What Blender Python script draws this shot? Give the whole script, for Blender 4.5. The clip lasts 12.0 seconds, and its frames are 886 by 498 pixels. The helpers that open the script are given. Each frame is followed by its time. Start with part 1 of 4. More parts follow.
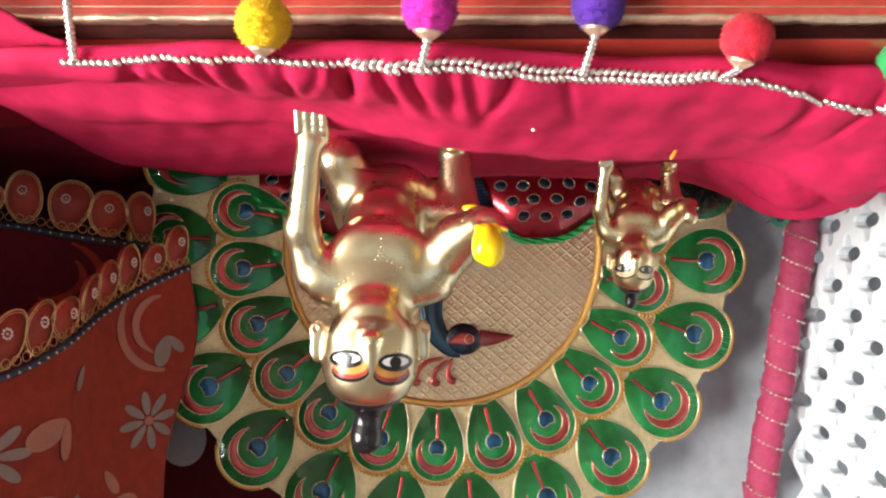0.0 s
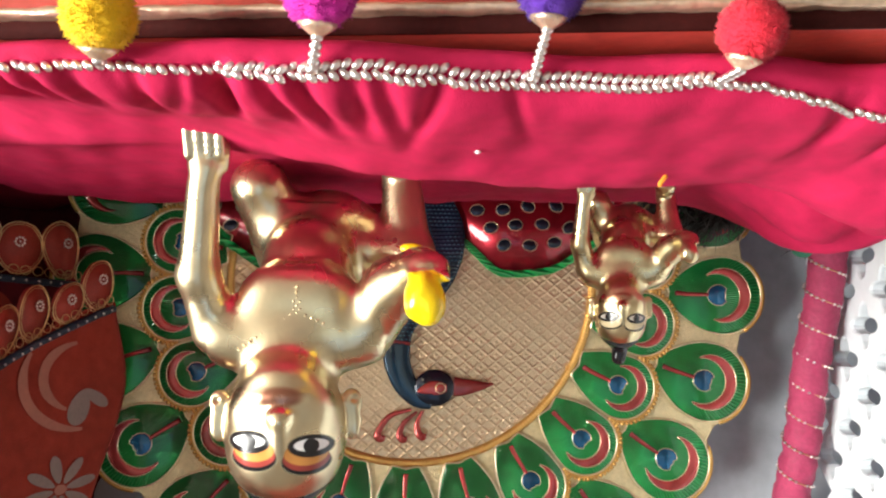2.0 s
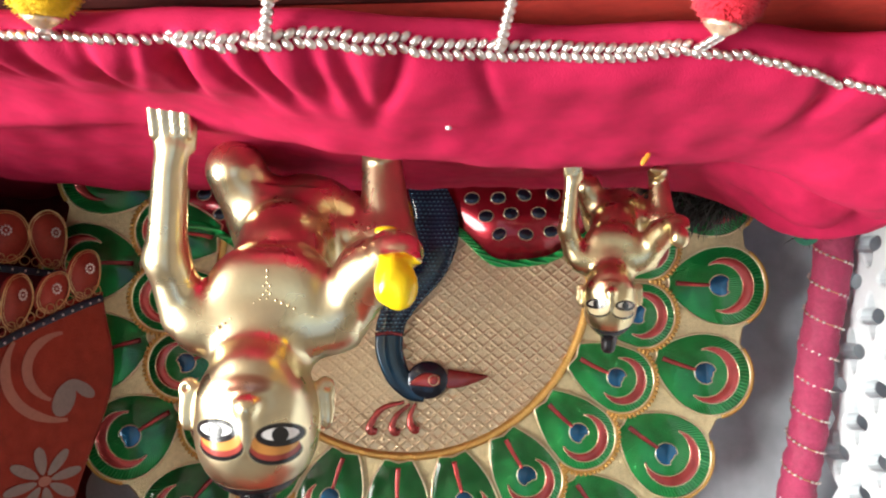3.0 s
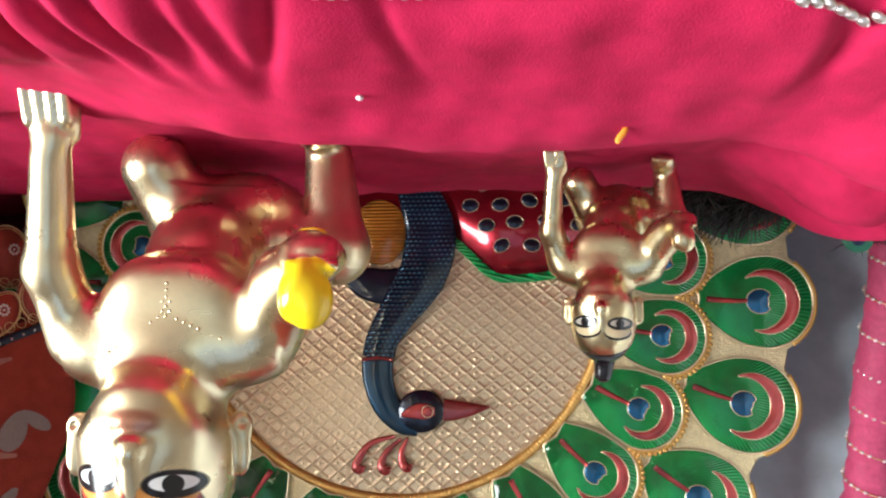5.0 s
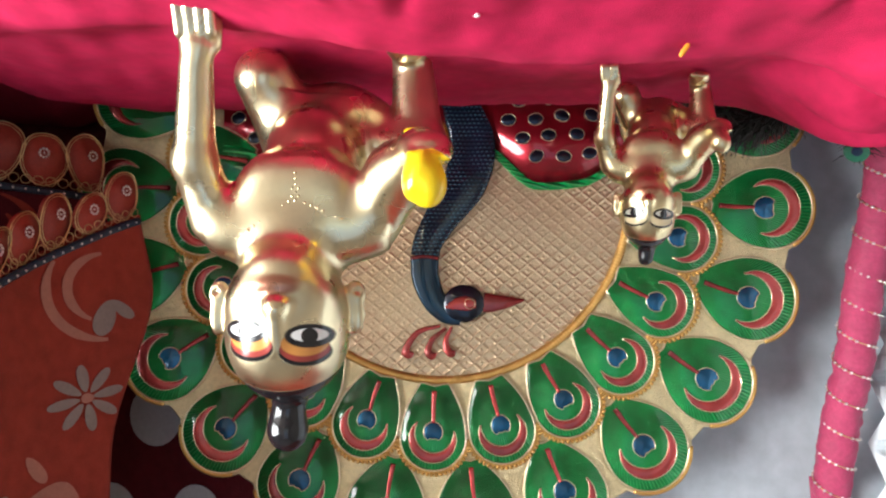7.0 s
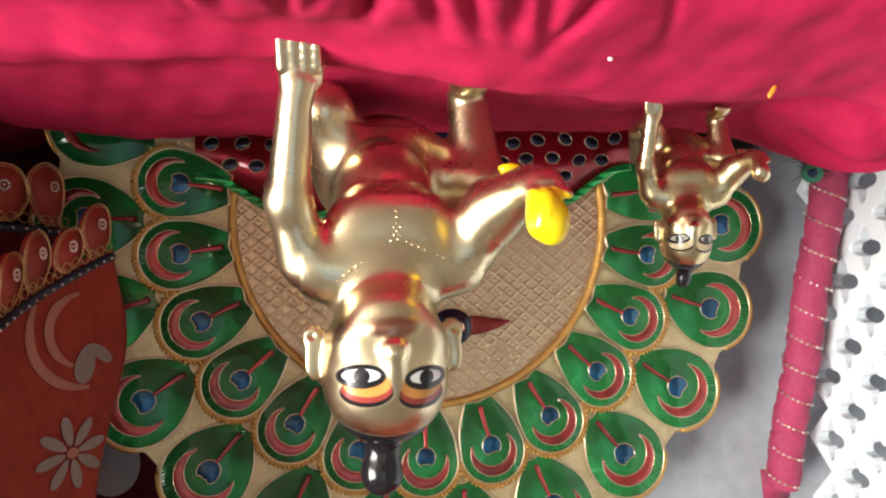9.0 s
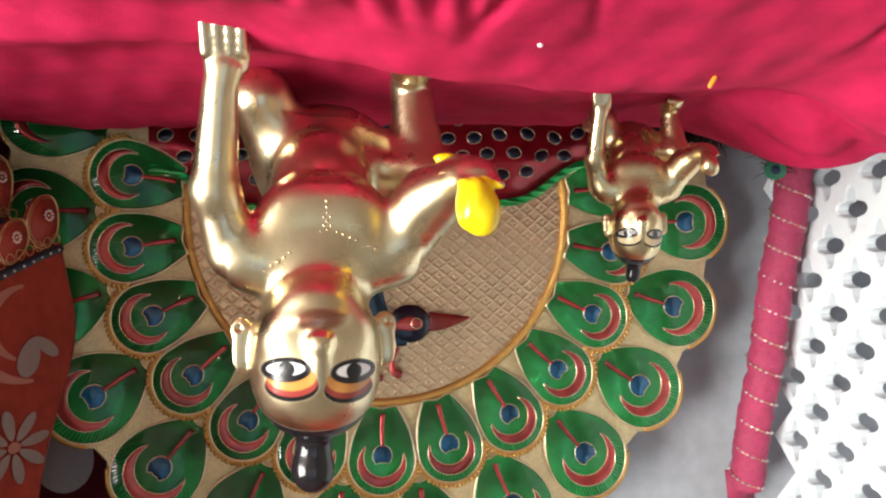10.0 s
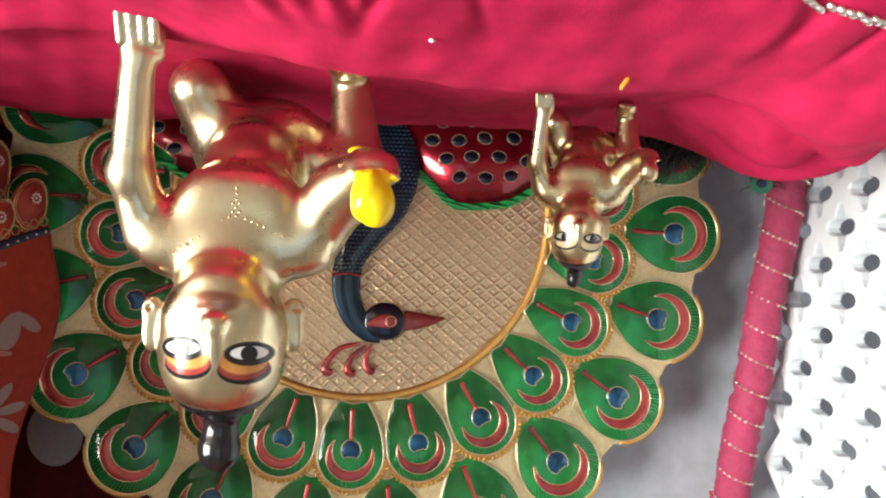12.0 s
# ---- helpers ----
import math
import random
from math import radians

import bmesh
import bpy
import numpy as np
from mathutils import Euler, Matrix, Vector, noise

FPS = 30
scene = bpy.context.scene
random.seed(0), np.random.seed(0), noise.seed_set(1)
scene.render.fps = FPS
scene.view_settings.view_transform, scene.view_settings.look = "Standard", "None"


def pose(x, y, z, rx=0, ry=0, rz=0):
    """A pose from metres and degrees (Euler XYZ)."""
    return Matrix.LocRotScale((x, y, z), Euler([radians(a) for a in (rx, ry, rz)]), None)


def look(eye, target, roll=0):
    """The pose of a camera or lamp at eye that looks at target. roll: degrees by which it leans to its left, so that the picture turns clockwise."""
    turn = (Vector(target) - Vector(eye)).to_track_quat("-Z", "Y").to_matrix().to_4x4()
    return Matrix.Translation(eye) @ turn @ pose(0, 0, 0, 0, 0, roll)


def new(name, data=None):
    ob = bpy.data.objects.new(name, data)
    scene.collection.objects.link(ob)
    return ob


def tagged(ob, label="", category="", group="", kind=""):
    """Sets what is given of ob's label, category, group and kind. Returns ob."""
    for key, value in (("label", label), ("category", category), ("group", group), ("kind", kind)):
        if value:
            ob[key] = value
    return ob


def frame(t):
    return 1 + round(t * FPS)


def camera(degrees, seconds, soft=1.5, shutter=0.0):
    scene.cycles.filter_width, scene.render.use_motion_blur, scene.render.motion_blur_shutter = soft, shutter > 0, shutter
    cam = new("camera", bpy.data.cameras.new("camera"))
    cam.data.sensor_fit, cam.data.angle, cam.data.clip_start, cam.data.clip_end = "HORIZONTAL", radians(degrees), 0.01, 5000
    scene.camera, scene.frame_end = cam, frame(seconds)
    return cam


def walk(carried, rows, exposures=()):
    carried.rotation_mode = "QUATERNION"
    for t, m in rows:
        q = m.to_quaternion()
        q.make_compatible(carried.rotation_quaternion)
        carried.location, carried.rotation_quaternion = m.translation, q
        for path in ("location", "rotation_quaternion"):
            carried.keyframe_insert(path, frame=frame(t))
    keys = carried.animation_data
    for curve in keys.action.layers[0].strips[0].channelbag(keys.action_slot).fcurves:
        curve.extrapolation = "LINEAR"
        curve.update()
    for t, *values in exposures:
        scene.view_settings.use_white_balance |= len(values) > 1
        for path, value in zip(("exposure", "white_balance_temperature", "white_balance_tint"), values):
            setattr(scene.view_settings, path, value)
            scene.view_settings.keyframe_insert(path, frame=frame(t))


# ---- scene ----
cam = camera(54.5, 12.0, soft=2.2)
METRES, EYE, TILT, LEAN, TURN = 0.35, 0.25, 4.0, 180.0, 0.0
ROWS = [
    (0.0, 0.0, 0.0, 0.0, 0.0, 0.0, -0.0),
    (0.5, 0.0122, 0.0691, 0.0047, -0.01, 0.43, 0.23),
    (1.0, 0.0257, 0.1152, 0.0181, 0.07, 0.55, 0.34),
    (1.5, 0.051, 0.1449, 0.0243, 0.9, 0.61, 0.33),
    (2.0, 0.0682, 0.1621, 0.0307, 1.52, 0.64, 0.34),
    (2.5, 0.0696, 0.17, 0.0198, 2.66, 0.52, 0.29),
    (3.0, 0.0998, 0.187, 0.0192, 2.88, 0.56, 0.39),
    (5.0, 0.1712, 0.3112, 0.008, 7.38, 2.24, 0.96),
    (5.5, 0.2017, 0.2738, -0.0055, 8.71, 1.25, 0.61),
    (6.0, 0.2036, 0.2337, -0.0188, 9.53, -1.88, 0.31),
    (6.5, 0.1722, 0.2034, -0.0238, 8.78, -2.48, 0.53),
    (8.5, -0.0805, 0.1998, 0.0084, -5.8, -2.22, 1.46),
    (9.0, -0.0937, 0.2005, 0.0062, -6.58, -2.22, 1.96),
    (9.5, -0.0706, 0.2117, 0.0051, -6.69, -2.26, 1.76),
    (10.0, -0.0487, 0.2092, -0.0021, -6.84, -2.18, 1.53),
    (10.5, -0.0206, 0.2056, -0.0056, -6.77, -1.87, 0.63),
    (11.0, 0.0074, 0.2313, 0.0027, -6.48, -1.48, -0.1),
    (11.5, 0.0294, 0.2116, -0.006, -2.54, -1.36, -0.6),
    (12.0, 0.0733, 0.1931, -0.0152, -1.3, -1.39, -0.97),
]
walk(cam, [(t, pose(0, 0, EYE, TILT, LEAN, TURN) @ pose(METRES * x, METRES * y, METRES * z, 90 + pitch, roll, yaw)) for t, x, y, z, yaw, pitch, roll in ROWS],
     ((0.0, 0.0, 6500, 7), (3.0, 0.05, 6400, 6), (5.0, 0.06, 5950, 5), (6.5, 0.1, 5950, 5), (8.5, -0.14, 6550, 8), (9.5, -0.14, 6550, 8), (11.0, -0.05, 6500, 8), (12.0, 0.0, 6500, 7)))

# ---------------------------------------------------------------- light
world = bpy.data.worlds.new("daylight")
scene.world = world
world.use_nodes = True
wn = world.node_tree
sky = wn.nodes.new("ShaderNodeTexSky")
sky.sky_type, sky.sun_disc = "NISHITA", False
sky.sun_elevation, sky.sun_rotation = radians(40), radians(120)
wn.links.new(sky.outputs[0], wn.nodes["Background"].inputs[0])
wn.nodes["Background"].inputs[1].default_value = 0.15

WINDOW_POWER, FILL_POWER = 112.0, 1.5


def area_lamp(name, eye, target, sx, sy, power, tint):
    lamp = bpy.data.lights.new(name, "AREA")
    lamp.shape, lamp.size, lamp.size_y, lamp.energy, lamp.color = "RECTANGLE", sx, sy, power, tint
    ob = new(name, lamp)
    ob.matrix_world = look(eye, target)
    return ob


area_lamp("window_daylight", (1.38, -0.68, 0.52), (0.0, -0.68, 0.52), 1.4, 0.76, WINDOW_POWER, (1.0, 0.97, 0.92))
# weak fill from the front, added for brightness; no doorway is known there
area_lamp("front_fill", (-0.35, -1.95, 1.05), (-0.2, 0.3, 0.5), 0.8, 1.8, FILL_POWER, (0.93, 0.97, 1.0))


# ---------------------------------------------------------------- materials
def mat(name, color, rough=0.6, metal=0.0, vary=0.12, scale=60.0, bump=0.0, bump_scale=400.0, sheen=0.0, coat=0.0, rand=0.0, gloss=0.5):
    """A painted, woven or metal surface: colour varied at two scales, fine relief."""
    m = bpy.data.materials.new(name)
    m.use_nodes = True
    nt = m.node_tree
    b = nt.nodes["Principled BSDF"]
    tc = nt.nodes.new("ShaderNodeTexCoord")
    def noisy(sc, detail=4.0):
        n = nt.nodes.new("ShaderNodeTexNoise")
        n.inputs["Scale"].default_value, n.inputs["Detail"].default_value = sc, detail
        nt.links.new(tc.outputs["Object"], n.inputs["Vector"])
        return n
    n1, n2 = noisy(scale), noisy(scale * 9)
    add = nt.nodes.new("ShaderNodeMath"); add.operation = "ADD"
    nt.links.new(n1.outputs[0], add.inputs[0]); nt.links.new(n2.outputs[0], add.inputs[1])
    ramp = nt.nodes.new("ShaderNodeMapRange")
    ramp.inputs[1].default_value, ramp.inputs[2].default_value = 0.6, 1.4
    ramp.inputs[3].default_value, ramp.inputs[4].default_value = 1 - vary, 1 + vary
    nt.links.new(add.outputs[0], ramp.inputs[0])
    val = ramp.outputs[0]
    if rand:
        info = nt.nodes.new("ShaderNodeObjectInfo")
        rr = nt.nodes.new("ShaderNodeMapRange")
        rr.inputs[3].default_value, rr.inputs[4].default_value = 1 - rand, 1 + rand
        nt.links.new(info.outputs["Random"], rr.inputs[0])
        mul = nt.nodes.new("ShaderNodeMath"); mul.operation = "MULTIPLY"
        nt.links.new(val, mul.inputs[0]); nt.links.new(rr.outputs[0], mul.inputs[1])
        val = mul.outputs[0]
    hsv = nt.nodes.new("ShaderNodeHueSaturation")
    hsv.inputs["Color"].default_value = (*color, 1)
    nt.links.new(val, hsv.inputs["Value"])
    nt.links.new(hsv.outputs[0], b.inputs["Base Color"])
    b.inputs["Metallic"].default_value, b.inputs["Specular IOR Level"].default_value = metal, gloss
    rg = nt.nodes.new("ShaderNodeMapRange")
    rg.inputs[3].default_value, rg.inputs[4].default_value = rough * 0.8, min(1.0, rough * 1.2)
    nt.links.new(n1.outputs[0], rg.inputs[0]); nt.links.new(rg.outputs[0], b.inputs["Roughness"])
    if sheen:
        b.inputs["Sheen Weight"].default_value = sheen
        b.inputs["Sheen Roughness"].default_value = 0.4
        b.inputs["Sheen Tint"].default_value = (*[min(1, c * 0.6 + 0.35) for c in color], 1)
    if coat:
        b.inputs["Coat Weight"].default_value, b.inputs["Coat Roughness"].default_value = coat, 0.08
    if bump:
        nb = noisy(bump_scale, 3.0)
        bp = nt.nodes.new("ShaderNodeBump")
        bp.inputs["Strength"].default_value, bp.inputs["Distance"].default_value = bump, 0.0006
        nt.links.new(nb.outputs[0], bp.inputs["Height"]); nt.links.new(bp.outputs[0], b.inputs["Normal"])
    return m


class Nodes:
    """Short forms for arithmetic in a material."""
    def __init__(self, m):
        self.nt = m.node_tree
        tc = self.nt.nodes.new("ShaderNodeTexCoord")
        sp = self.nt.nodes.new("ShaderNodeSeparateXYZ")
        self.nt.links.new(tc.outputs["Object"], sp.inputs[0])
        self.co, self.x, self.y, self.z = tc.outputs["Object"], *sp.outputs
    def set(self, sock, v):
        if isinstance(v, (int, float)):
            sock.default_value = v
        elif isinstance(v, tuple):
            sock.default_value = (*v, 1)
        else:
            self.nt.links.new(v, sock)
    def op(self, kind, a, b=0.0):
        n = self.nt.nodes.new("ShaderNodeMath"); n.operation = kind
        self.set(n.inputs[0], a); self.set(n.inputs[1], b)
        return n.outputs[0]
    def ramp(self, v, a, b, c=0.0, d=1.0):
        n = self.nt.nodes.new("ShaderNodeMapRange"); n.interpolation_type = "SMOOTHSTEP"
        for i, q in enumerate((v, a, b, c, d)):
            self.set(n.inputs[i], q)
        return n.outputs[0]
    def ellipse(self, u, v, cu, cv, ru, rv, edge=0.12):
        a = self.op("POWER", self.op("ABSOLUTE", self.op("DIVIDE", self.op("SUBTRACT", u, cu), ru)), 2.0)
        b = self.op("POWER", self.op("ABSOLUTE", self.op("DIVIDE", self.op("SUBTRACT", v, cv), rv)), 2.0)
        return self.ramp(self.op("ADD", a, b), 1 + edge, 1 - edge)
    def mix(self, f, a, b):
        n = self.nt.nodes.new("ShaderNodeMix"); n.data_type = "RGBA"
        self.set(n.inputs[0], f); self.set(n.inputs[6], a); self.set(n.inputs[7], b)
        return n.outputs[2]
    def bump(self, h, dist, strength=1.0):
        n = self.nt.nodes.new("ShaderNodeBump")
        n.inputs["Strength"].default_value, n.inputs["Distance"].default_value = strength, dist
        self.set(n.inputs["Height"], h)
        return n.outputs[0]
    def noise(self, scale, detail=3.0):
        n = self.nt.nodes.new("ShaderNodeTexNoise")
        n.inputs["Scale"].default_value, n.inputs["Detail"].default_value = scale, detail
        self.nt.links.new(self.co, n.inputs["Vector"])
        return n.outputs[0]


def statue_brass(name, tint, rough, ball):
    """Polished brass with painted hair, eyes and brows, and a painted butter ball, in the statue's own coordinates."""
    m = bpy.data.materials.new(name)
    m.use_nodes = True
    n = Nodes(m)
    b = m.node_tree.nodes["Principled BSDF"]
    wear = n.noise(90.0)
    hx = n.op("SUBTRACT", n.x, 0.002)
    col = n.mix(n.ramp(wear, 0.35, 0.7), tint, tuple(c * 0.82 for c in tint))
    paint = 0.0
    front = n.ramp(n.y, -0.004, -0.006)
    black, red, orange, white = (0.012, 0.011, 0.013), (0.30, 0.05, 0.04), (0.60, 0.27, 0.07), (0.8, 0.8, 0.8)
    if not ball:
        orange = red = tuple(c * 0.8 for c in tint)
        white = (0.42, 0.40, 0.34)
    for cx, cz in ((-0.0077, 0.0770), (0.0077, 0.0758)):
        for dx, dz, rx, rz, c in ((0, 0.0042, 0.0060, 0.0034, black), (0, 0.0033, 0.0056, 0.0032, red), (0, 0.0021, 0.0053, 0.0030, orange),
                                  (0, 0.0002, 0.0056, 0.0029, black), (0, 0.0, 0.0042, 0.0016, white), (0, 0.0002, 0.0019, 0.0019, black)):
            if dz > 0.001:
                dx = math.copysign(0.0012, -cx)
            f = n.op("MULTIPLY", n.ellipse(hx, n.z, cx + dx, cz + dz, rx, rz), front)
            col = n.mix(f, col, c)
            paint = n.op("MAXIMUM", paint, f)
    lips = n.op("MULTIPLY", n.ellipse(hx, n.z, 0.0, 0.0650, 0.0056, 0.0025, 0.5), front)
    col = n.mix(n.op("MULTIPLY", lips, 0.75), col, (0.34, 0.07, 0.05))
    hair = n.op("ADD", n.op("MULTIPLY", n.op("ADD", n.y, 0.006), 0.5), n.op("MULTIPLY", n.op("SUBTRACT", n.z, 0.076), 0.86))
    hair = n.ramp(hair, 0.0086, 0.0090)
    col = n.mix(hair, col, black)
    paint = n.op("MAXIMUM", paint, hair)
    if ball:
        dx, dy, dz = (n.op("SUBTRACT", q, c) for q, c in ((n.x, -0.0335), (n.y, -0.0302), (n.z, 0.0412)))
        d = n.op("SQRT", n.op("ADD", n.op("ADD", n.op("MULTIPLY", dx, dx), n.op("MULTIPLY", dy, dy)), n.op("MULTIPLY", dz, dz)))
        f = n.ramp(n.op("ADD", d, n.op("MULTIPLY", n.noise(260.0), 0.002)), 0.0086, 0.0082)
        dx, dy, dz = (n.op("SUBTRACT", q, c) for q, c in ((n.x, -0.0310), (n.y, -0.0105), (n.z, 0.0272)))
        d = n.op("SQRT", n.op("ADD", n.op("ADD", n.op("MULTIPLY", dx, dx), n.op("MULTIPLY", dy, dy)), n.op("MULTIPLY", dz, dz)))
        f = n.op("MAXIMUM", f, n.ramp(d, 0.0036, 0.0033))
        col = n.mix(f, col, (0.85, 0.62, 0.01))
        paint = n.op("MAXIMUM", paint, f)
    n.set(b.inputs["Base Color"], col)
    n.set(b.inputs["Metallic"], n.op("SUBTRACT", 1.0, paint))
    n.set(b.inputs["Roughness"], n.op("MULTIPLY", n.ramp(wear, 0.3, 0.8, rough * 0.8, rough * 1.25), n.op("SUBTRACT", 1.0, n.op("MULTIPLY", paint, 0.5))))
    n.set(b.inputs["Normal"], n.bump(n.noise(900.0, 2.0), 0.0002, 0.12))
    return m


def enamel(name, color, fan=0, rows=0.0, scales=True):
    """Glossy translucent-looking enamel over ribbed metal; fan: engraved barbs that spread from the feather's rib; rows: engraved rows, broken into scales."""
    m = bpy.data.materials.new(name)
    m.use_nodes = True
    n = Nodes(m)
    b = m.node_tree.nodes["Principled BSDF"]
    info = m.node_tree.nodes.new("ShaderNodeObjectInfo")
    patch = n.ramp(n.op("ADD", n.noise(85.0), n.op("MULTIPLY", n.op("SUBTRACT", info.outputs["Random"], 0.5), 0.25)), 0.38, 0.68)
    col = n.mix(patch, color, tuple(c * 0.52 for c in color))
    b.inputs["Metallic"].default_value, b.inputs["Roughness"].default_value = 0.72, 0.34
    b.inputs["Coat Weight"].default_value, b.inputs["Coat Roughness"].default_value = 0.7, 0.07
    if fan:
        turn = n.op("ARCTAN2", n.op("ABSOLUTE", n.x), n.op("ADD", n.z, 0.0150))
        h = n.op("SINE", n.op("ADD", n.op("MULTIPLY", turn, fan), n.op("MULTIPLY", n.noise(140.0), 3.0)))
        col = n.mix(n.ramp(h, 0.45, 1.0, 0.0, 0.8), col, (min(1, color[0] * 6 + 0.05), min(1, color[1] * 1.5), color[2] * 2.2))
        n.set(b.inputs["Normal"], n.bump(h, 0.00045, 0.8))
    elif rows:
        h = n.op("SINE", n.op("MULTIPLY", n.z, 2 * math.pi / rows))
        if scales:
            dash = n.op("SINE", n.op("ADD", n.op("MULTIPLY", n.x, 2 * math.pi / 0.0019), n.op("MULTIPLY", n.op("FLOOR", n.op("DIVIDE", n.z, rows)), 2.4)))
            f = n.op("MULTIPLY", n.ramp(h, 0.45, 0.95), n.ramp(dash, -0.5, 0.3))
            f = n.op("MULTIPLY", f, n.ramp(n.noise(110.0), 0.35, 0.6, 0.15, 1.0))
            col = n.mix(f, col, (0.07, 0.20, 0.30))
        n.set(b.inputs["Normal"], n.bump(h, 0.0004, 0.8))
    else:
        n.set(b.inputs["Normal"], n.bump(n.noise(500.0), 0.0003, 0.3))
    n.set(b.inputs["Base Color"], col)
    return m


M = {
    "velvet": mat("crimson_velvet", (0.45, 0.0125, 0.066), 0.85, 0, 0.24, 24, 0.22, 2200, gloss=0.16),
    "gold": mat("gold_plate", (0.66, 0.54, 0.31), 0.40, 0.92, 0.2, 60, 0.7, 1500),
    "gold_lattice": mat("embossed_gold", (0.62, 0.47, 0.30), 0.34, 0.88, 0.1, 45, 0.3, 1200),
    "gold_rim": mat("orange_gold_rim", (0.60, 0.35, 0.10), 0.38, 0.7, 0.15, 120, 0.3, 1500),
    "wire": mat("pale_gold_wire", (0.85, 0.72, 0.48), 0.3, 0.9, 0.1, 100),
    "green": enamel("green_enamel", (0.010, 0.42, 0.085), 130),
    "blue_spot": enamel("blue_enamel", (0.005, 0.09, 0.20), 0),
    "red_enamel": enamel("red_enamel", (0.42, 0.05, 0.045), 0),
    "teal": enamel("teal_enamel", (0.003, 0.028, 0.058), 0),
    "navy": enamel("navy_enamel", (0.006, 0.022, 0.056), 0, 0.0017),
    "navy_plain": enamel("dark_navy_enamel", (0.008, 0.014, 0.035), 0),
    "crimson_enamel": enamel("crimson_enamel", (0.28, 0.008, 0.02), 0),
    "orange_enamel": enamel("orange_enamel", (0.60, 0.24, 0.03), 0, 0.0013, False),
    "silver": mat("silver_beads", (0.90, 0.86, 0.83), 0.36, 1.0, 0.08, 200),
    "marble": mat("white_marble", (0.74, 0.80, 0.84), 0.5, 0, 0.05, 25, 0.1, 600),
    "grey": mat("grey_backing", (0.40, 0.43, 0.47), 0.8, 0, 0.2, 14, 0.2, 300),
    "pink": mat("pink_wrap_cloth", (0.37, 0.035, 0.10), 0.7, 0, 0.25, 70, 0.4, 900, sheen=0.3),
    "gold_thread": mat("gold_thread", (0.75, 0.5, 0.25), 0.3, 0.9, 0.2, 300),
    "curtain": mat("orange_red_cotton", (0.26, 0.034, 0.020), 0.85, 0, 0.25, 22, 0.5, 1400, sheen=0.1, gloss=0.2),
    "maroon": mat("maroon_cloth", (0.09, 0.008, 0.013), 0.85, 0, 0.25, 25, 0.5, 1400, gloss=0.15),
    "dark_crimson": mat("dark_crimson_cloth", (0.20, 0.006, 0.020), 0.85, 0, 0.2, 30, 0.4, 1200, gloss=0.15),
    "print_pink": mat("faded_pink_print", (0.36, 0.14, 0.10), 0.85, 0, 0.15, 80),
    "print_grey": mat("faded_grey_print", (0.24, 0.18, 0.16), 0.85, 0, 0.15, 80),
    "print_white": mat("off_white_print", (0.42, 0.42, 0.44), 0.85, 0, 0.12, 60),
    "petal": mat("orange_lace_petal", (0.31, 0.032, 0.018), 0.6, 0, 0.2, 90, 0.4, 1200, rand=0.15),
    "braid": mat("dark_blue_braid", (0.02, 0.035, 0.06), 0.5, 0, 0.3, 200, 0.6, 1500),
    "foil": mat("crinkled_gold_foil", (0.78, 0.58, 0.42), 0.42, 0.8, 0.25, 60, 1.0, 260),
    "base_red": mat("red_lacquer", (0.56, 0.075, 0.055), 0.3, 0, 0.2, 40, 0.3, 400, coat=0.4),
    "base_dark": mat("dark_red_lacquer", (0.10, 0.008, 0.01), 0.35, 0, 0.2, 40, 0.2, 400, coat=0.4),
    # shade colour for the strip below the cushion
    "shade_brown": mat("edge_shade_brown", (0.045, 0.008, 0.007), 0.85, 0, 0.3, 60, 0.4, 500, gloss=0.1),
    "blue_grey": mat("blue_grey_paint", (0.30, 0.35, 0.40), 0.8, 0, 0.1, 8),
    "plaster": mat("room_plaster", (0.30, 0.27, 0.24), 0.9, 0, 0.06, 3, 0.2, 60),
    "floor": mat("floor_stone", (0.30, 0.24, 0.20), 0.5, 0, 0.15, 4, 0.1, 80),
    "white_paint": mat("white_speck", (0.8, 0.7, 0.72), 0.6),
    "marigold": mat("marigold_flake", (0.75, 0.28, 0.02), 0.6),
    "feather_brown": mat("feather_barbs", (0.014, 0.012, 0.009), 0.6, 0, 0.3, 200),
    "feather_green": mat("feather_green", (0.03, 0.18, 0.10), 0.4, 0.2, 0.3, 150),
    "feather_blue": mat("feather_eye", (0.005, 0.02, 0.06), 0.4, 0.2, 0.2, 150),
}
WOOL = {k: mat("wool_" + k, c, 0.95, 0, 0.2, 250, 0.6, 2500, sheen=0.4) for k, c in
        (("yellow", (0.90, 0.54, 0.01)), ("magenta", (0.60, 0.015, 0.33)), ("purple", (0.09, 0.02, 0.30)), ("red", (0.60, 0.012, 0.035)), ("green", (0.03, 0.36, 0.10)))}


# ---------------------------------------------------------------- building helpers
def mesh_of(name, verts, faces, material, smooth=True):
    me = bpy.data.meshes.new(name)
    me.from_pydata([tuple(map(float, v)) for v in verts], [], [tuple(map(int, f)) for f in faces])
    me.polygons.foreach_set("use_smooth", [smooth] * len(me.polygons))
    for q in material if isinstance(material, (list, tuple)) else (material,):
        me.materials.append(q)
    me.update()
    return me


def part(name, bm, material, parent, label="", smooth=True):
    """Links a bmesh, or a mesh, as one object under a thing or a part."""
    if isinstance(bm, bpy.types.Mesh):
        me = bm
    else:
        me = bpy.data.meshes.new(name)
        bmesh.ops.recalc_face_normals(bm, faces=bm.faces)
        bm.to_mesh(me); bm.free()
        me.polygons.foreach_set("use_smooth", [smooth] * len(me.polygons))
        me.materials.append(material)
    ob = new(name, me)
    ob.parent = parent
    if label:
        ob["label"] = label
    return ob


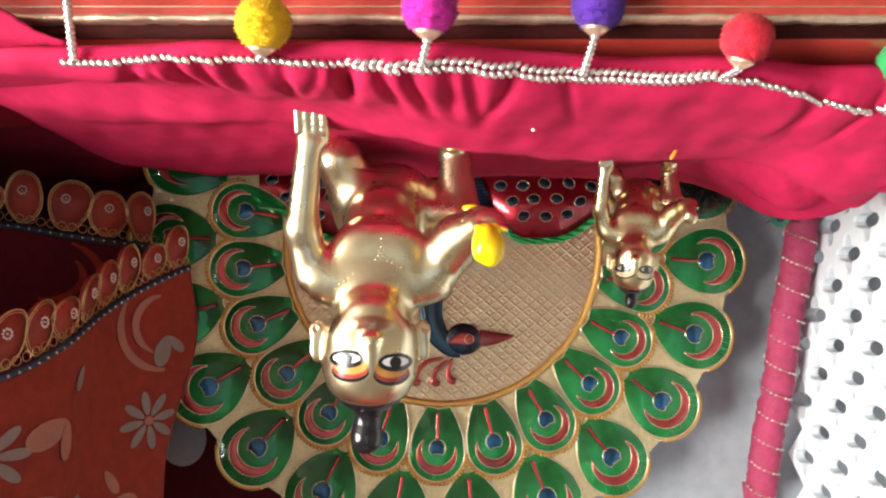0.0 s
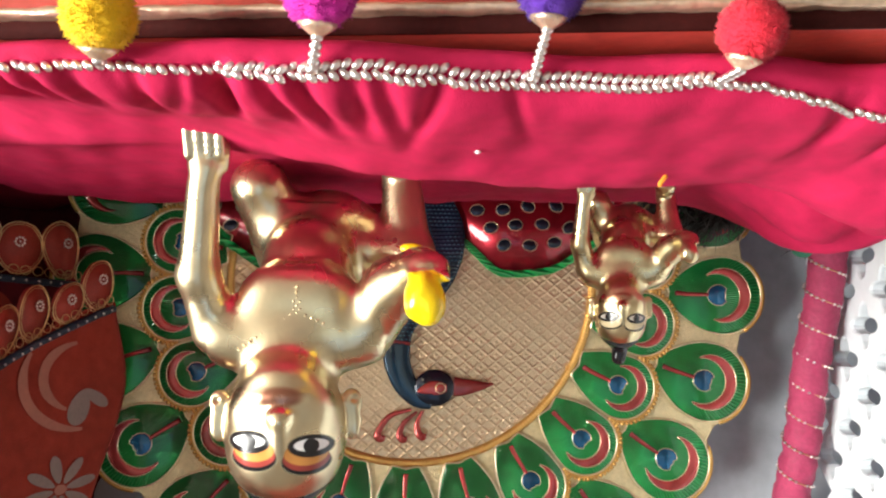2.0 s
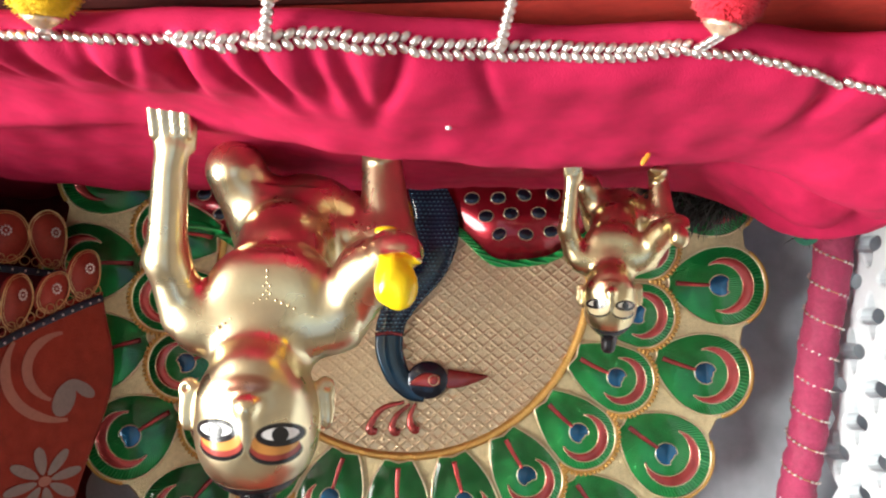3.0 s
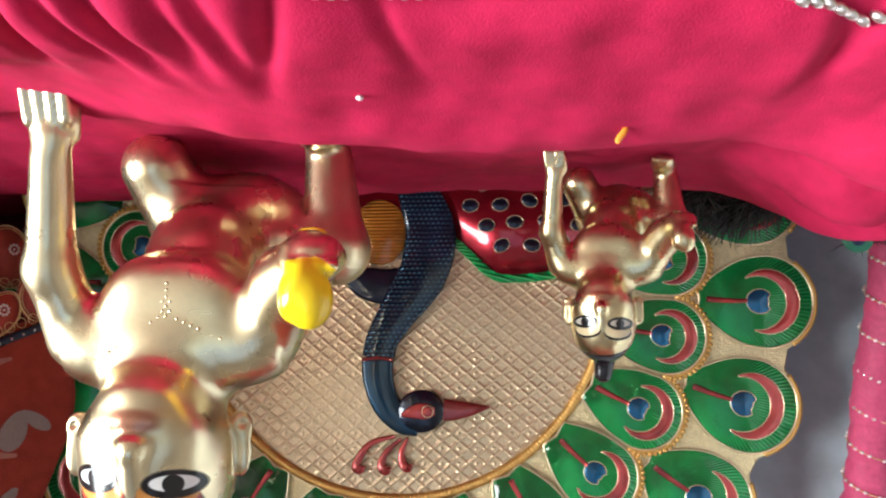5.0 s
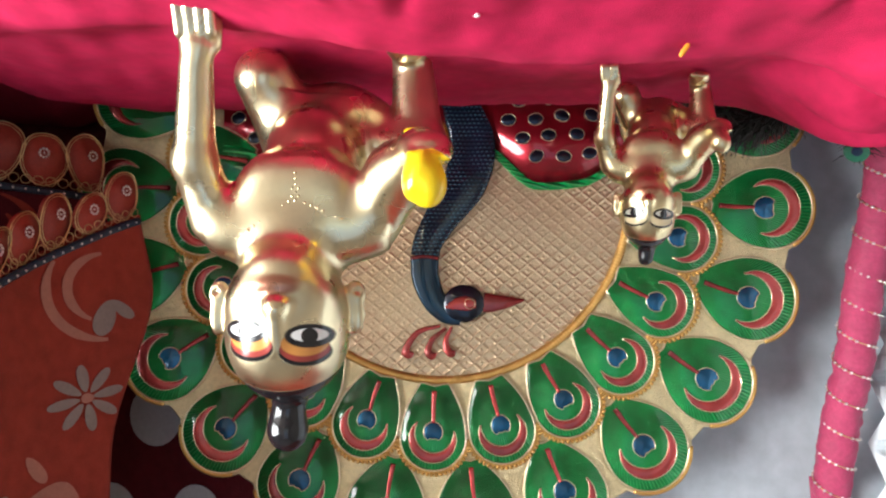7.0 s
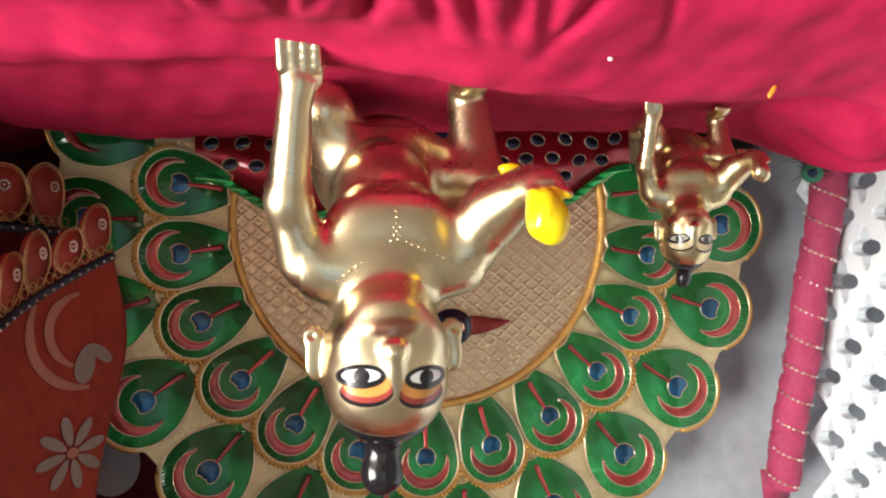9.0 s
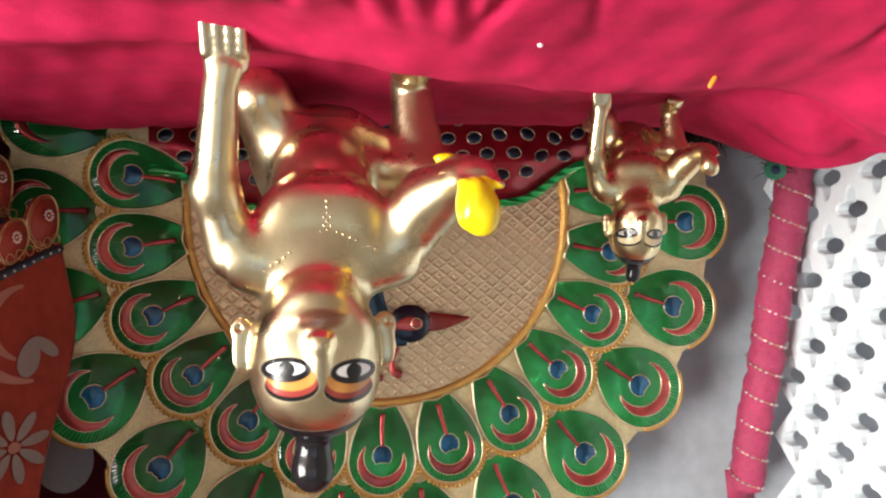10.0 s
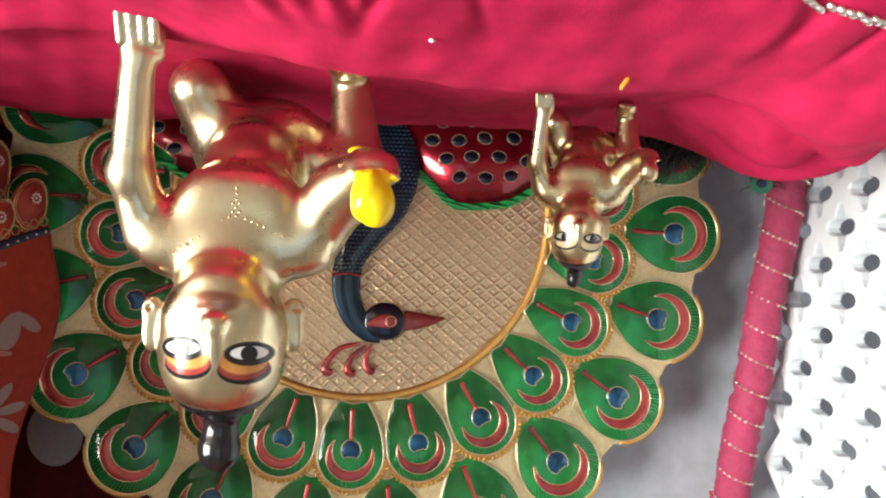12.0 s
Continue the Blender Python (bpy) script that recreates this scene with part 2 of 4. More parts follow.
def empty(name, m, label, category, group="", kind=""):
    ob = new(name)
    ob.matrix_basis = m
    return tagged(ob, label, category, group, kind)


def box(sx, sy, sz, at=(0, 0, 0), bevel=0.0, bm=None):
    bm = bm or bmesh.new()
    made = bmesh.ops.create_cube(bm, size=1.0, matrix=Matrix.Translation(at) @ Matrix.Diagonal((sx, sy, sz, 1)))
    if bevel:
        edges = list({e for v in made["verts"] for e in v.link_edges})
        bmesh.ops.bevel(bm, geom=edges, offset=bevel, segments=2, affect="EDGES", profile=0.5)
    return bm


def plate_shape(points, thick, crown=0.0, inset=0.0006):
    """A flat piece in the xz plane: outline extruded towards -y by thick, with a rounded upper edge. Outline winds either way; drawn as a fan from its centre, so keep it star-shaped, or give a strip by ribbon()."""
    n = len(points)
    p = np.array(points, float)
    c = p.mean(0)
    verts, faces = [], []
    q = c + (p - c) * (1 - inset / np.maximum(1e-5, np.linalg.norm(p - c, axis=1)))[:, None]
    for ring, y in ((p, 0.0), (p, -thick * 0.6), (q, -thick)):
        verts += [(a, y, b) for a, b in ring]
    for r in (0, 1):
        for i in range(n):
            j = (i + 1) % n
            faces.append((r * n + i, r * n + j, (r + 1) * n + j, (r + 1) * n + i))
    verts.append((c[0], -thick - crown, c[1]))
    for i in range(n):
        faces.append((2 * n + i, 2 * n + (i + 1) % n, 3 * n))
    area = sum(p[i][0] * p[(i + 1) % n][1] - p[(i + 1) % n][0] * p[i][1] for i in range(n))
    return verts, [f[::-1] for f in faces] if area < 0 else faces


def curve_points(ctrl, n):
    """Catmull-Rom through the control points."""
    c = np.array(ctrl, float)
    c = np.vstack([2 * c[0] - c[1], c, 2 * c[-1] - c[-2]])
    out = []
    for t in np.linspace(0, len(c) - 3 - 1e-6, n):
        i, f = int(t), t - int(t)
        a, b, d, e = c[i:i + 4]
        out.append(0.5 * (2 * b + (d - a) * f + (2 * a - 5 * b + 4 * d - e) * f * f + (3 * b - a - 3 * d + e) * f ** 3))
    return np.array(out)


def ribbon(ctrl, n, thick):
    """A raised strip in the xz plane along control points (x, z, width), rounded across."""
    c = curve_points(ctrl, n)
    d = np.gradient(c[:, :2], axis=0)
    d /= np.linalg.norm(d, axis=1)[:, None]
    nrm = np.c_[-d[:, 1], d[:, 0]]
    verts, faces = [], []
    prof = ((-1, 0), (-1, -0.6), (-0.8, -1), (0.8, -1), (1, -0.6), (1, 0))
    for i in range(n):
        for u, h in prof:
            x, z = c[i, :2] + nrm[i] * u * c[i, 2] / 2
            verts.append((x, h * thick, z))
    k = len(prof)
    for i in range(n - 1):
        for j in range(k - 1):
            faces.append((i * k + j, (i + 1) * k + j, (i + 1) * k + j + 1, i * k + j + 1))
    faces += [tuple(range(k))[::-1], tuple((n - 1) * k + j for j in range(k))]
    return verts, faces


def tube(path, radius, sides=8, closed=False):
    """A round wire along 3D points; radius a number or one for each point."""
    p = np.array(path, float)
    n = len(p)
    r = np.full(n, radius) if np.isscalar(radius) else np.array(radius)
    d = (np.roll(p, -1, 0) - np.roll(p, 1, 0)) if closed else np.gradient(p, axis=0)
    d /= np.maximum(1e-9, np.linalg.norm(d, axis=1))[:, None]
    verts, faces = [], []
    up = np.array((0.13, 0.21, 0.97)) if abs(d[:, 2]).mean() < 0.8 else np.array((0.2, 0.97, 0.1))
    for i in range(n):
        a = np.cross(d[i], up); a /= np.linalg.norm(a)
        b = np.cross(d[i], a)
        for s in range(sides):
            t = 2 * math.pi * s / sides
            verts.append(p[i] + r[i] * (math.cos(t) * a + math.sin(t) * b))
    for i in range(n if closed else n - 1):
        for s in range(sides):
            q, t = (i + 1) % n, (s + 1) % sides
            faces.append((i * sides + s, i * sides + t, q * sides + t, q * sides + s))
    if not closed:
        faces += [tuple(range(sides))[::-1], tuple((n - 1) * sides + s for s in range(sides))]
    return verts, faces


def ball_shape(c, r, seg=10, rings=7, turn=None):
    """An ellipsoid: centre, three radii."""
    verts, faces = [], []
    for i in range(rings + 1):
        a = math.pi * i / rings
        for j in range(seg):
            b = 2 * math.pi * j / seg
            v = Vector((r[0] * math.sin(a) * math.cos(b), r[1] * math.sin(a) * math.sin(b), r[2] * math.cos(a)))
            verts.append(tuple(Vector(c) + (turn @ v if turn else v)))
    for i in range(rings):
        for j in range(seg):
            k = (j + 1) % seg
            faces.append((i * seg + j, (i + 1) * seg + j, (i + 1) * seg + k, i * seg + k))
    return verts, faces


def joined(shapes):
    verts, faces = [], []
    for v, f in shapes:
        o = len(verts)
        verts += list(v)
        faces += [tuple(i + o for i in q) for q in f]
    return verts, faces


def waves(x, y, seed, freq, n=9):
    """Smooth random relief from -1 to 1 for arrays."""
    rng = np.random.RandomState(seed)
    out = np.zeros(np.broadcast(x, y).shape)
    for _ in range(n):
        a, f, ph = rng.uniform(0, 2 * math.pi), freq * rng.uniform(0.5, 1.6), rng.uniform(0, 6.3)
        out += np.sin(f * (x * math.cos(a) + y * math.sin(a)) + ph)
    return out / n ** 0.5 / 1.5


def smooth01(v):
    v = np.clip(v, 0, 1)
    return v * v * (3 - 2 * v)


def grid_faces(nu, nv, wrap_u=False):
    faces = []
    for i in range(nu if wrap_u else nu - 1):
        for j in range(nv - 1):
            a, b = i * nv + j, ((i + 1) % nu) * nv + j
            faces.append((a, b, b + 1, a + 1))
    return faces


# ---------------------------------------------------------------- room
def wall_piece(name, sx, sy, sz, at, material, label):
    me = bpy.data.meshes.new(name)
    bm = box(sx, sy, sz, at)
    bm.to_mesh(me); bm.free()
    me.materials.append(material)
    return tagged(new(name, me), label, "wall", kind="structure")


tagged(wall_piece("floor", 3.0, 2.9, 0.1, (0, -0.68, -0.05), M["floor"], "dull brown stone floor of the prayer room"), category="floor")
wall_piece("wall_north", 3.0, 0.1, 2.6, (0, 0.72, 1.3), M["plaster"], "plain pale plastered wall behind the shrine")
wall_piece("wall_west", 0.1, 2.7, 2.6, (-1.45, -0.68, 1.3), M["plaster"], "plain pale plastered side wall")
# south wall, unseen, with an invented opening round the front fill
wall_piece("wall_south_a", 1.1, 0.1, 2.6, (0.85, -2.08, 1.3), M["plaster"], "plain pale plastered wall beside the opening for the added front fill")
wall_piece("wall_south_b", 0.65, 0.1, 2.6, (-1.08, -2.08, 1.3), M["plaster"], "plain pale plastered wall beside the opening for the added front fill")
wall_piece("wall_south_c", 1.05, 0.1, 0.55, (-0.23, -2.08, 2.325), M["plaster"], "plain pale plastered wall over the opening for the added front fill")
wall_piece("wall_east_a", 0.1, 0.65, 2.6, (1.45, 0.345, 1.3), M["plaster"], "plain pale plastered wall beside the window")
wall_piece("wall_east_b", 0.1, 0.65, 2.6, (1.45, -1.705, 1.3), M["plaster"], "plain pale plastered wall beside the window")
wall_piece("wall_east_c", 0.1, 1.4, 0.14, (1.45, -0.68, 0.07), M["plaster"], "plain pale plastered wall under the window")
wall_piece("wall_east_d", 0.1, 1.4, 1.70, (1.45, -0.68, 1.75), M["plaster"], "plain pale plastered wall over the window")
tagged(wall_piece("ceiling", 3.0, 2.9, 0.1, (0, -0.68, 2.65), M["plaster"], "plain pale plastered ceiling"), category="ceiling")

# ---------------------------------------------------------------- throne base
SEAT = 0.176
FRONT = 0.231
throne = empty("shrine_base", pose(0, 0, 0), "red lacquered shrine base with crinkled gold foil edge", "shrine base")
part("plinth", box(0.60, 0.30, 0.150, (0, FRONT + 0.156, 0.075), 0.003), M["base_red"], throne)
part("seat_board", box(0.62, 0.31, 0.022, (0, FRONT + 0.157, SEAT - 0.0115), 0.001), M["base_red"], throne)
# crinkled foil along the edge of the seat
nx = 260
xs = np.linspace(-0.30, 0.30, nx)
# thin dark strip paints in the shade that the cushion's overhang casts
part("dark_edge", box(0.62, 0.0012, 0.0048, (0, FRONT + 0.0013, SEAT - 0.0028)), M["shade_brown"], throne, "dark red-brown strip standing in for the shade under the cushion")
prof = [(0.002, SEAT - 0.0040), (-0.0008, SEAT - 0.0041), (-0.0020, SEAT - 0.0047), (-0.0022, SEAT - 0.0056), (-0.0012, SEAT - 0.0063), (0.0014, SEAT - 0.0065)]
fv = []
for i, x in enumerate(xs):
    for j, (dy, z) in enumerate(prof):
        w = float(waves(np.array(x), np.array(j * 0.004), 5, 900)) * 0.0005
        fv.append((x, FRONT + dy - abs(w), z + w * 0.8))
part("foil_edge", mesh_of("foil_edge", fv, grid_faces(nx, len(prof)), M["foil"]), None, throne, "crinkled gold foil strip")
for z, r in ((SEAT - 0.0088, 0.0002),):
    part("gold_line", mesh_of("gold_line", *tube([(x, FRONT - 0.0003, z) for x in np.linspace(-0.3, 0.3, 20)], r, 6), M["foil"]), None, throne)
petal = [(0.0066 * math.sin(a), 0.0062 * math.cos(a) if math.cos(a) < 0 else 0.003 * math.cos(a)) for a in np.linspace(0, 2 * math.pi, 20, endpoint=False)]
scale_mesh = [mesh_of("scale", *plate_shape(petal, 0.0012, 0.0006), M[k]) for k in ("base_red", "base_dark")]
rim_mesh = mesh_of("scale_rim", *tube([(a * 1.05, -0.0008, b * 1.05) for a, b in petal], 0.00035, 6, True), M["foil"])
for row in range(2):
    for i in range(40):
        s = part("scale", scale_mesh[(i // 3 + row) % 2 if row else (1 if i % 5 in (1, 2) else 0)], None, throne)
        s.location = (-0.285 + 0.0145 * i + 0.007 * row, FRONT - 0.0015 + 0.0005 * row, SEAT - 0.0140 - 0.008 * row)
        part("rim", rim_mesh, None, s)


# ---------------------------------------------------------------- cushion
def front_y(x):
    return 0.2195 + 0.012 * smooth01((-x) / 0.045) + 0.012 * smooth01((-x - 0.07) / 0.07) + 0.004 * smooth01((x - 0.06) / 0.05)


def crest(x):
    """Share of the front roll's height along the cushion."""
    return 0.40 * smooth01((0.125 - x) / 0.06) + 0.60 * smooth01((0.065 - x) / 0.085)


X0, X1 = 0.155, -0.176
PROFILE = [(0.25, 0.0), (0.095, 0.0), (0.022, 0.0004), (0.0095, 0.0014), (0.0012, 0.0040), (-0.0004, 0.0072), (0.0006, 0.0108), (0.0062, 0.0155), (0.017, 0.0180), (0.032, 0.0205), (0.044, 0.0232), (0.053, 0.0222), (0.062, 0.0155),
           (0.076, 0.0108), (0.11, 0.0134), (0.145, 0.0148), (0.170, 0.0118), (0.1815, 0.006), (0.178, 0.0)]
NU, NV = 420, 150
pc = curve_points(PROFILE, NV)
ux = X0 + (X1 - X0) * np.linspace(0, 1, NU)
S = (ux - (X0 + X1) / 2) / ((X0 - X1) / 2)
X, DY = np.meshgrid(ux, pc[:, 0], indexing="ij")
_, DZ = np.meshgrid(ux, pc[:, 1], indexing="ij")
endl = np.sqrt(np.clip(1 - np.clip(S, 0, 1) ** 6, 0, 1))[:, None]
endr = np.sqrt(np.clip(1 - np.clip(-S, 0, 1) ** 16, 0, 1))[:, None]
end = np.where(S[:, None] > 0, endl, endr)
FY = front_y(X)
roll_zone = np.exp(-((DY - 0.036) / 0.028) ** 2)
height = DZ * (1 - roll_zone * (1 - np.clip(crest(X), 0, 1.1)))
depth_scale = (0.405 - FY) / 0.1815
Y = FY + DY * depth_scale
mid = (FY + 0.405) / 2 + 0.01
Y = mid + (Y - mid) * (0.66 + 0.34 * end)
top = smooth01((pc[:, 1] - 0.004) / 0.008)[None, :]
puff = 0.027 * np.exp(-((X + 0.155) / 0.040) ** 4 - ((Y - 0.330) / 0.048) ** 2) + 0.004 * np.exp(-((X + 0.06) / 0.05) ** 2 - ((Y - 0.31) / 0.03) ** 2)
fold = 0.007 * np.exp(-(((Y - 0.312) + 0.75 * (X + 0.128)) / 0.0045) ** 2) * np.exp(-((X + 0.135) / 0.022) ** 2) + 0.005 * np.exp(-(((Y - 0.335) - 0.4 * (X + 0.13)) / 0.004) ** 2) * smooth01((-X - 0.105) / 0.02)
groove = fold + 0.010 * np.exp(-(((Y - 0.288) - 0.9 * (X + 0.150)) / 0.0055) ** 2) * smooth01((-X - 0.098) / 0.025) * smooth01((Y - 0.262) / 0.02)
Z = SEAT + 0.0008 + height * end + (puff - groove) * top * end
# gathers that run up from the stitched braid
rng = np.random.RandomState(3)
front = np.exp(-((DY - 0.012) / 0.014) ** 2) * smooth01((pc[:, 1] - 0.006) / 0.006)[None, :]
for k in range(26):
    gx = rng.uniform(-0.16, 0.10) if k > 14 else rng.uniform(-0.01, 0.085)
    amp, wid, lean = (0.0027 if k <= 14 else 0.0014) * rng.uniform(0.5, 1.1), rng.uniform(0.0014, 0.003), rng.uniform(-0.35, 0.35)
    reach = np.exp(-(DY / rng.uniform(0.016, 0.034)) ** 2)
    g = np.exp(-((X - gx - lean * DY) / wid) ** 2) * reach * front
    Z -= amp * g
    Y += amp * 1.2 * g
low = np.exp(-((DZ - 0.004) / 0.004) ** 2) * (DY < 0.03)
Y += 0.0016 * waves(X, DZ, 8, 190) * low
Z += (0.0013 * waves(X, Y, 11, 110) + 0.0006 * waves(X, Y, 12, 330)) * top * end
cushion = new("cushion", mesh_of("cushion", np.c_[X.ravel(), Y.ravel(), Z.ravel()], [f[::-1] for f in grid_faces(NU, NV)], M["velvet"]))
tagged(cushion, "puffy crimson velvet cushion with gathered front, on the shrine base", "cushion")


def cushion_top(x, y):
    i = int(np.argmin(abs(ux - x)))
    half = PEAK
    j = half + int(np.argmin(abs(Y[i, half:] - y)))
    return float(Z[i, j])


PEAK = int(np.argmax(pc[:, 1]))
TRIM_J = int(np.argmin(abs(pc[:, 0]) + (abs(pc[:, 1] - 0.0108) * 2)))


def trim_at(x):
    i = int(np.argmin(abs(ux - x)))
    z = float(Z[i, TRIM_J]) + 0.0050 * min(1.0, max(0.0, (-x - 0.074) / 0.055))
    j = min(range(TRIM_J - 4, PEAK), key=lambda q: abs(Z[i, q] - z))
    return Vector((x, float(Y[i, j]) - 0.0006, float(Z[i, j])))


# corner of velvet cloth that hangs over the edge of the base
path = curve_points([(0.275, SEAT + 0.0022), (0.250, SEAT + 0.0030), (0.2330, SEAT + 0.0036), (0.2255, SEAT + 0.0026), (0.2228, SEAT - 0.0020), (0.2224, SEAT - 0.0085)], 40)
cx = np.linspace(0.100, 0.285, 110)
cv = []
for off in (0.0, 0.0012):
    for i, x in enumerate(cx):
        keep = 0.62 + 0.38 * float(smooth01((x - 0.100) / 0.025))
        for j in range(40):
            q = path[int(round(j * keep))]
            w = float(waves(np.array(x), np.array(j * 0.0015), 41, 140)) * 0.0010 * min(1.0, j / 12)
            cv.append((x + 0.0006 * math.sin(j * 0.4), q[0] - abs(w) - 0.0003 + off, q[1] + w * 0.4 - off * 0.4))
fs = grid_faces(110, 40)
rim_f = [(j, j + 1, j + 1 + 4400, j + 4400) for j in range(39)] + [(i * 40 + 39, (i + 1) * 40 + 39, (i + 1) * 40 + 39 + 4400, i * 40 + 39 + 4400) for i in range(109)]
tagged(new("velvet_cloth", mesh_of("velvet_cloth", cv, fs + [tuple(q + 4400 for q in f[::-1]) for f in fs] + rim_f, M["velvet"])),
       "corner of crimson velvet cloth hanging over the shrine base's edge", "cloth")

# silver braid stitched along the front
braid = empty("silver_braid", pose(0, 0, 0), "silver herringbone beaded braid stitched along the cushion's front", "trim")
slanted = {s: mesh_of("bead", *ball_shape((0, 0, 0), (0.0015, 0.0010, 0.00082), 8, 5, Euler((0, radians(42 * s), 0)).to_matrix()), M["silver"]) for s in (1, -1)}
x = 0.100
while x > -0.165:
    c = trim_at(x)
    w = 0.25 + 0.75 * math.exp(-((x + 0.025) / 0.05) ** 4)
    for sgn in (1, -1) if w > 0.5 else (1,):
        part("bead", slanted[sgn], None, braid).location = (c.x + (0.0004 if sgn > 0 else 0), c.y - 0.0004, c.z + sgn * 0.0011 * w)
    x -= 0.0021

BEAD = mesh_of("bead", *ball_shape((0, 0, 0), (0.0013, 0.0013, 0.0009), 10, 7), M["silver"])


def pompom(x, drop, sway, colour, label, radius=0.0072):
    at = trim_at(x)
    ob = empty("pompom", pose(at.x, at.y - 0.0012, at.z), label, "pompom", "pompoms along the cushion's braid")
    cc = Vector((sway, -0.0055, -drop))
    way = Vector((sway * 0.5, -0.002, -drop)).normalized()
    a = cc - way * (radius + 0.0012)
    n = max(2, int(a.length / 0.0014))
    for i in range(n + 1):
        f = i / n
        part("bead", BEAD, None, ob).location = Vector((0, -0.0008, 0)).lerp(a, f)
    cap = tube([a + way * t for t in (0, 0.0006, 0.0016, 0.0026)], [0.0007, 0.0016, 0.0030, 0.0040], 14)
    part("cap", mesh_of("cap", *cap, M["foil"]), None, ob, "thin gold cone cap")
    rr = random.Random(int(abs(x) * 10000))
    v, f = ball_shape((0, 0, 0), (1, 1, 1), 32, 22)
    core = [Vector(q) * radius * (0.93 + 0.09 * noise.noise(Vector(q) * 3 + Vector((x * 90, 0, 0)))) + cc for q in v]
    verts, faces = [tuple(q) for q in core], list(f)
    for _ in range(1500):
        d = Vector((rr.gauss(0, 1), rr.gauss(0, 1), rr.gauss(0, 1))).normalized()
        side = d.cross(Vector((rr.gauss(0, 1), rr.gauss(0, 1), rr.gauss(0, 1)))).normalized()
        b = cc + d * radius * 0.88
        tip = cc + d * radius * rr.uniform(0.98, 1.10) + side * radius * rr.uniform(-0.08, 0.08)
        o = len(verts)
        cross = d.cross(side) * 0.00022
        verts += [tuple(b + side * 0.00026), tuple(b - side * 0.00026), tuple(b + cross), tuple(tip)]
        faces += [(o, o + 1, o + 3), (o + 1, o + 2, o + 3), (o + 2, o, o + 3)]
    part("ball", mesh_of("ball", verts, faces, WOOL[colour]), None, ob)
    return ob


pompom(0.047, 0.0072, -0.0015, "yellow", "yellow woollen pompom hanging from the silver braid")
pompom(0.0055, 0.0135, -0.0022, "magenta", "magenta woollen pompom hanging from the silver braid")
pompom(-0.0378, 0.0172, -0.0035, "purple", "deep purple woollen pompom hanging from the silver braid")
pompom(-0.0765, 0.0088, -0.0048, "red", "red woollen pompom hanging from the silver braid", 0.0070)
pompom(-0.1275, 0.0125, -0.0035, "green", "green woollen pompom hanging from the silver braid")
pompom(0.097, 0.0250, 0.001, "purple", "purple woollen pompom on a long beaded stem")

# ---------------------------------------------------------------- brass statues
def surface_nets(f, origin, h):
    """A closed mesh round the places where the sampled field is below zero."""
    nx, ny, nz = f.shape
    acc = np.zeros((nx - 1, ny - 1, nz - 1, 3), np.float32)
    cnt = np.zeros((nx - 1, ny - 1, nz - 1), np.float32)
    def corner(i, j, k):
        return f[i:nx - 1 + i, j:ny - 1 + j, k:nz - 1 + k]
    for axis in range(3):
        for a in (0, 1):
            for b in (0, 1):
                c0 = [0, 0, 0]
                o = [q for q in range(3) if q != axis]
                c0[o[0]], c0[o[1]] = a, b
                c1 = list(c0); c1[axis] = 1
                f0, f1 = corner(*c0), corner(*c1)
                m = (f0 < 0) != (f1 < 0)
                t = np.where(m, f0 / np.where(m, f0 - f1, 1), 0)
                for q in range(3):
                    acc[..., q] += np.where(m, c0[q] + (t if q == axis else 0), 0)
                cnt += m
    act = cnt > 0
    idx = -np.ones(act.shape, np.int64)
    idx[act] = np.arange(act.sum())
    ijk = np.argwhere(act)
    verts = (ijk + acc[act] / cnt[act][:, None]) * h + np.array(origin)
    faces = []
    for axis in range(3):
        o = [q for q in range(3) if q != axis]
        s0, s1 = [slice(1, -1)] * 3, [slice(1, -1)] * 3
        s0[axis], s1[axis] = slice(0, -1), slice(1, None)
        a, b = f[tuple(s0)] < 0, f[tuple(s1)] < 0
        e = np.argwhere(a != b)
        e[:, o[0]] += 1; e[:, o[1]] += 1
        inside_first = a[a != b]
        quad = []
        for da, db in ((-1, -1), (0, -1), (0, 0), (-1, 0)):
            q = e.copy(); q[:, o[0]] += da; q[:, o[1]] += db
            quad.append(idx[q[:, 0], q[:, 1], q[:, 2]])
        quad = np.stack(quad, 1)
        flip = inside_first if axis != 1 else ~inside_first
        quad[~flip] = quad[~flip][:, ::-1]
        faces.append(quad)
    faces = np.concatenate(faces)
    ed = np.concatenate([faces[:, [0, 1]], faces[:, [1, 2]], faces[:, [2, 3]], faces[:, [3, 0]]])
    deg = np.bincount(ed.ravel(), minlength=len(verts))[:, None]
    for step_ in (0.55, -0.25, 0.55, -0.25):
        acc = np.zeros_like(verts)
        for q in range(3):
            acc[:, q] = np.bincount(ed[:, 0], verts[ed[:, 1], q], len(verts)) + np.bincount(ed[:, 1], verts[ed[:, 0], q], len(verts))
        verts = verts + step_ * (acc / deg - verts)
    return verts, faces


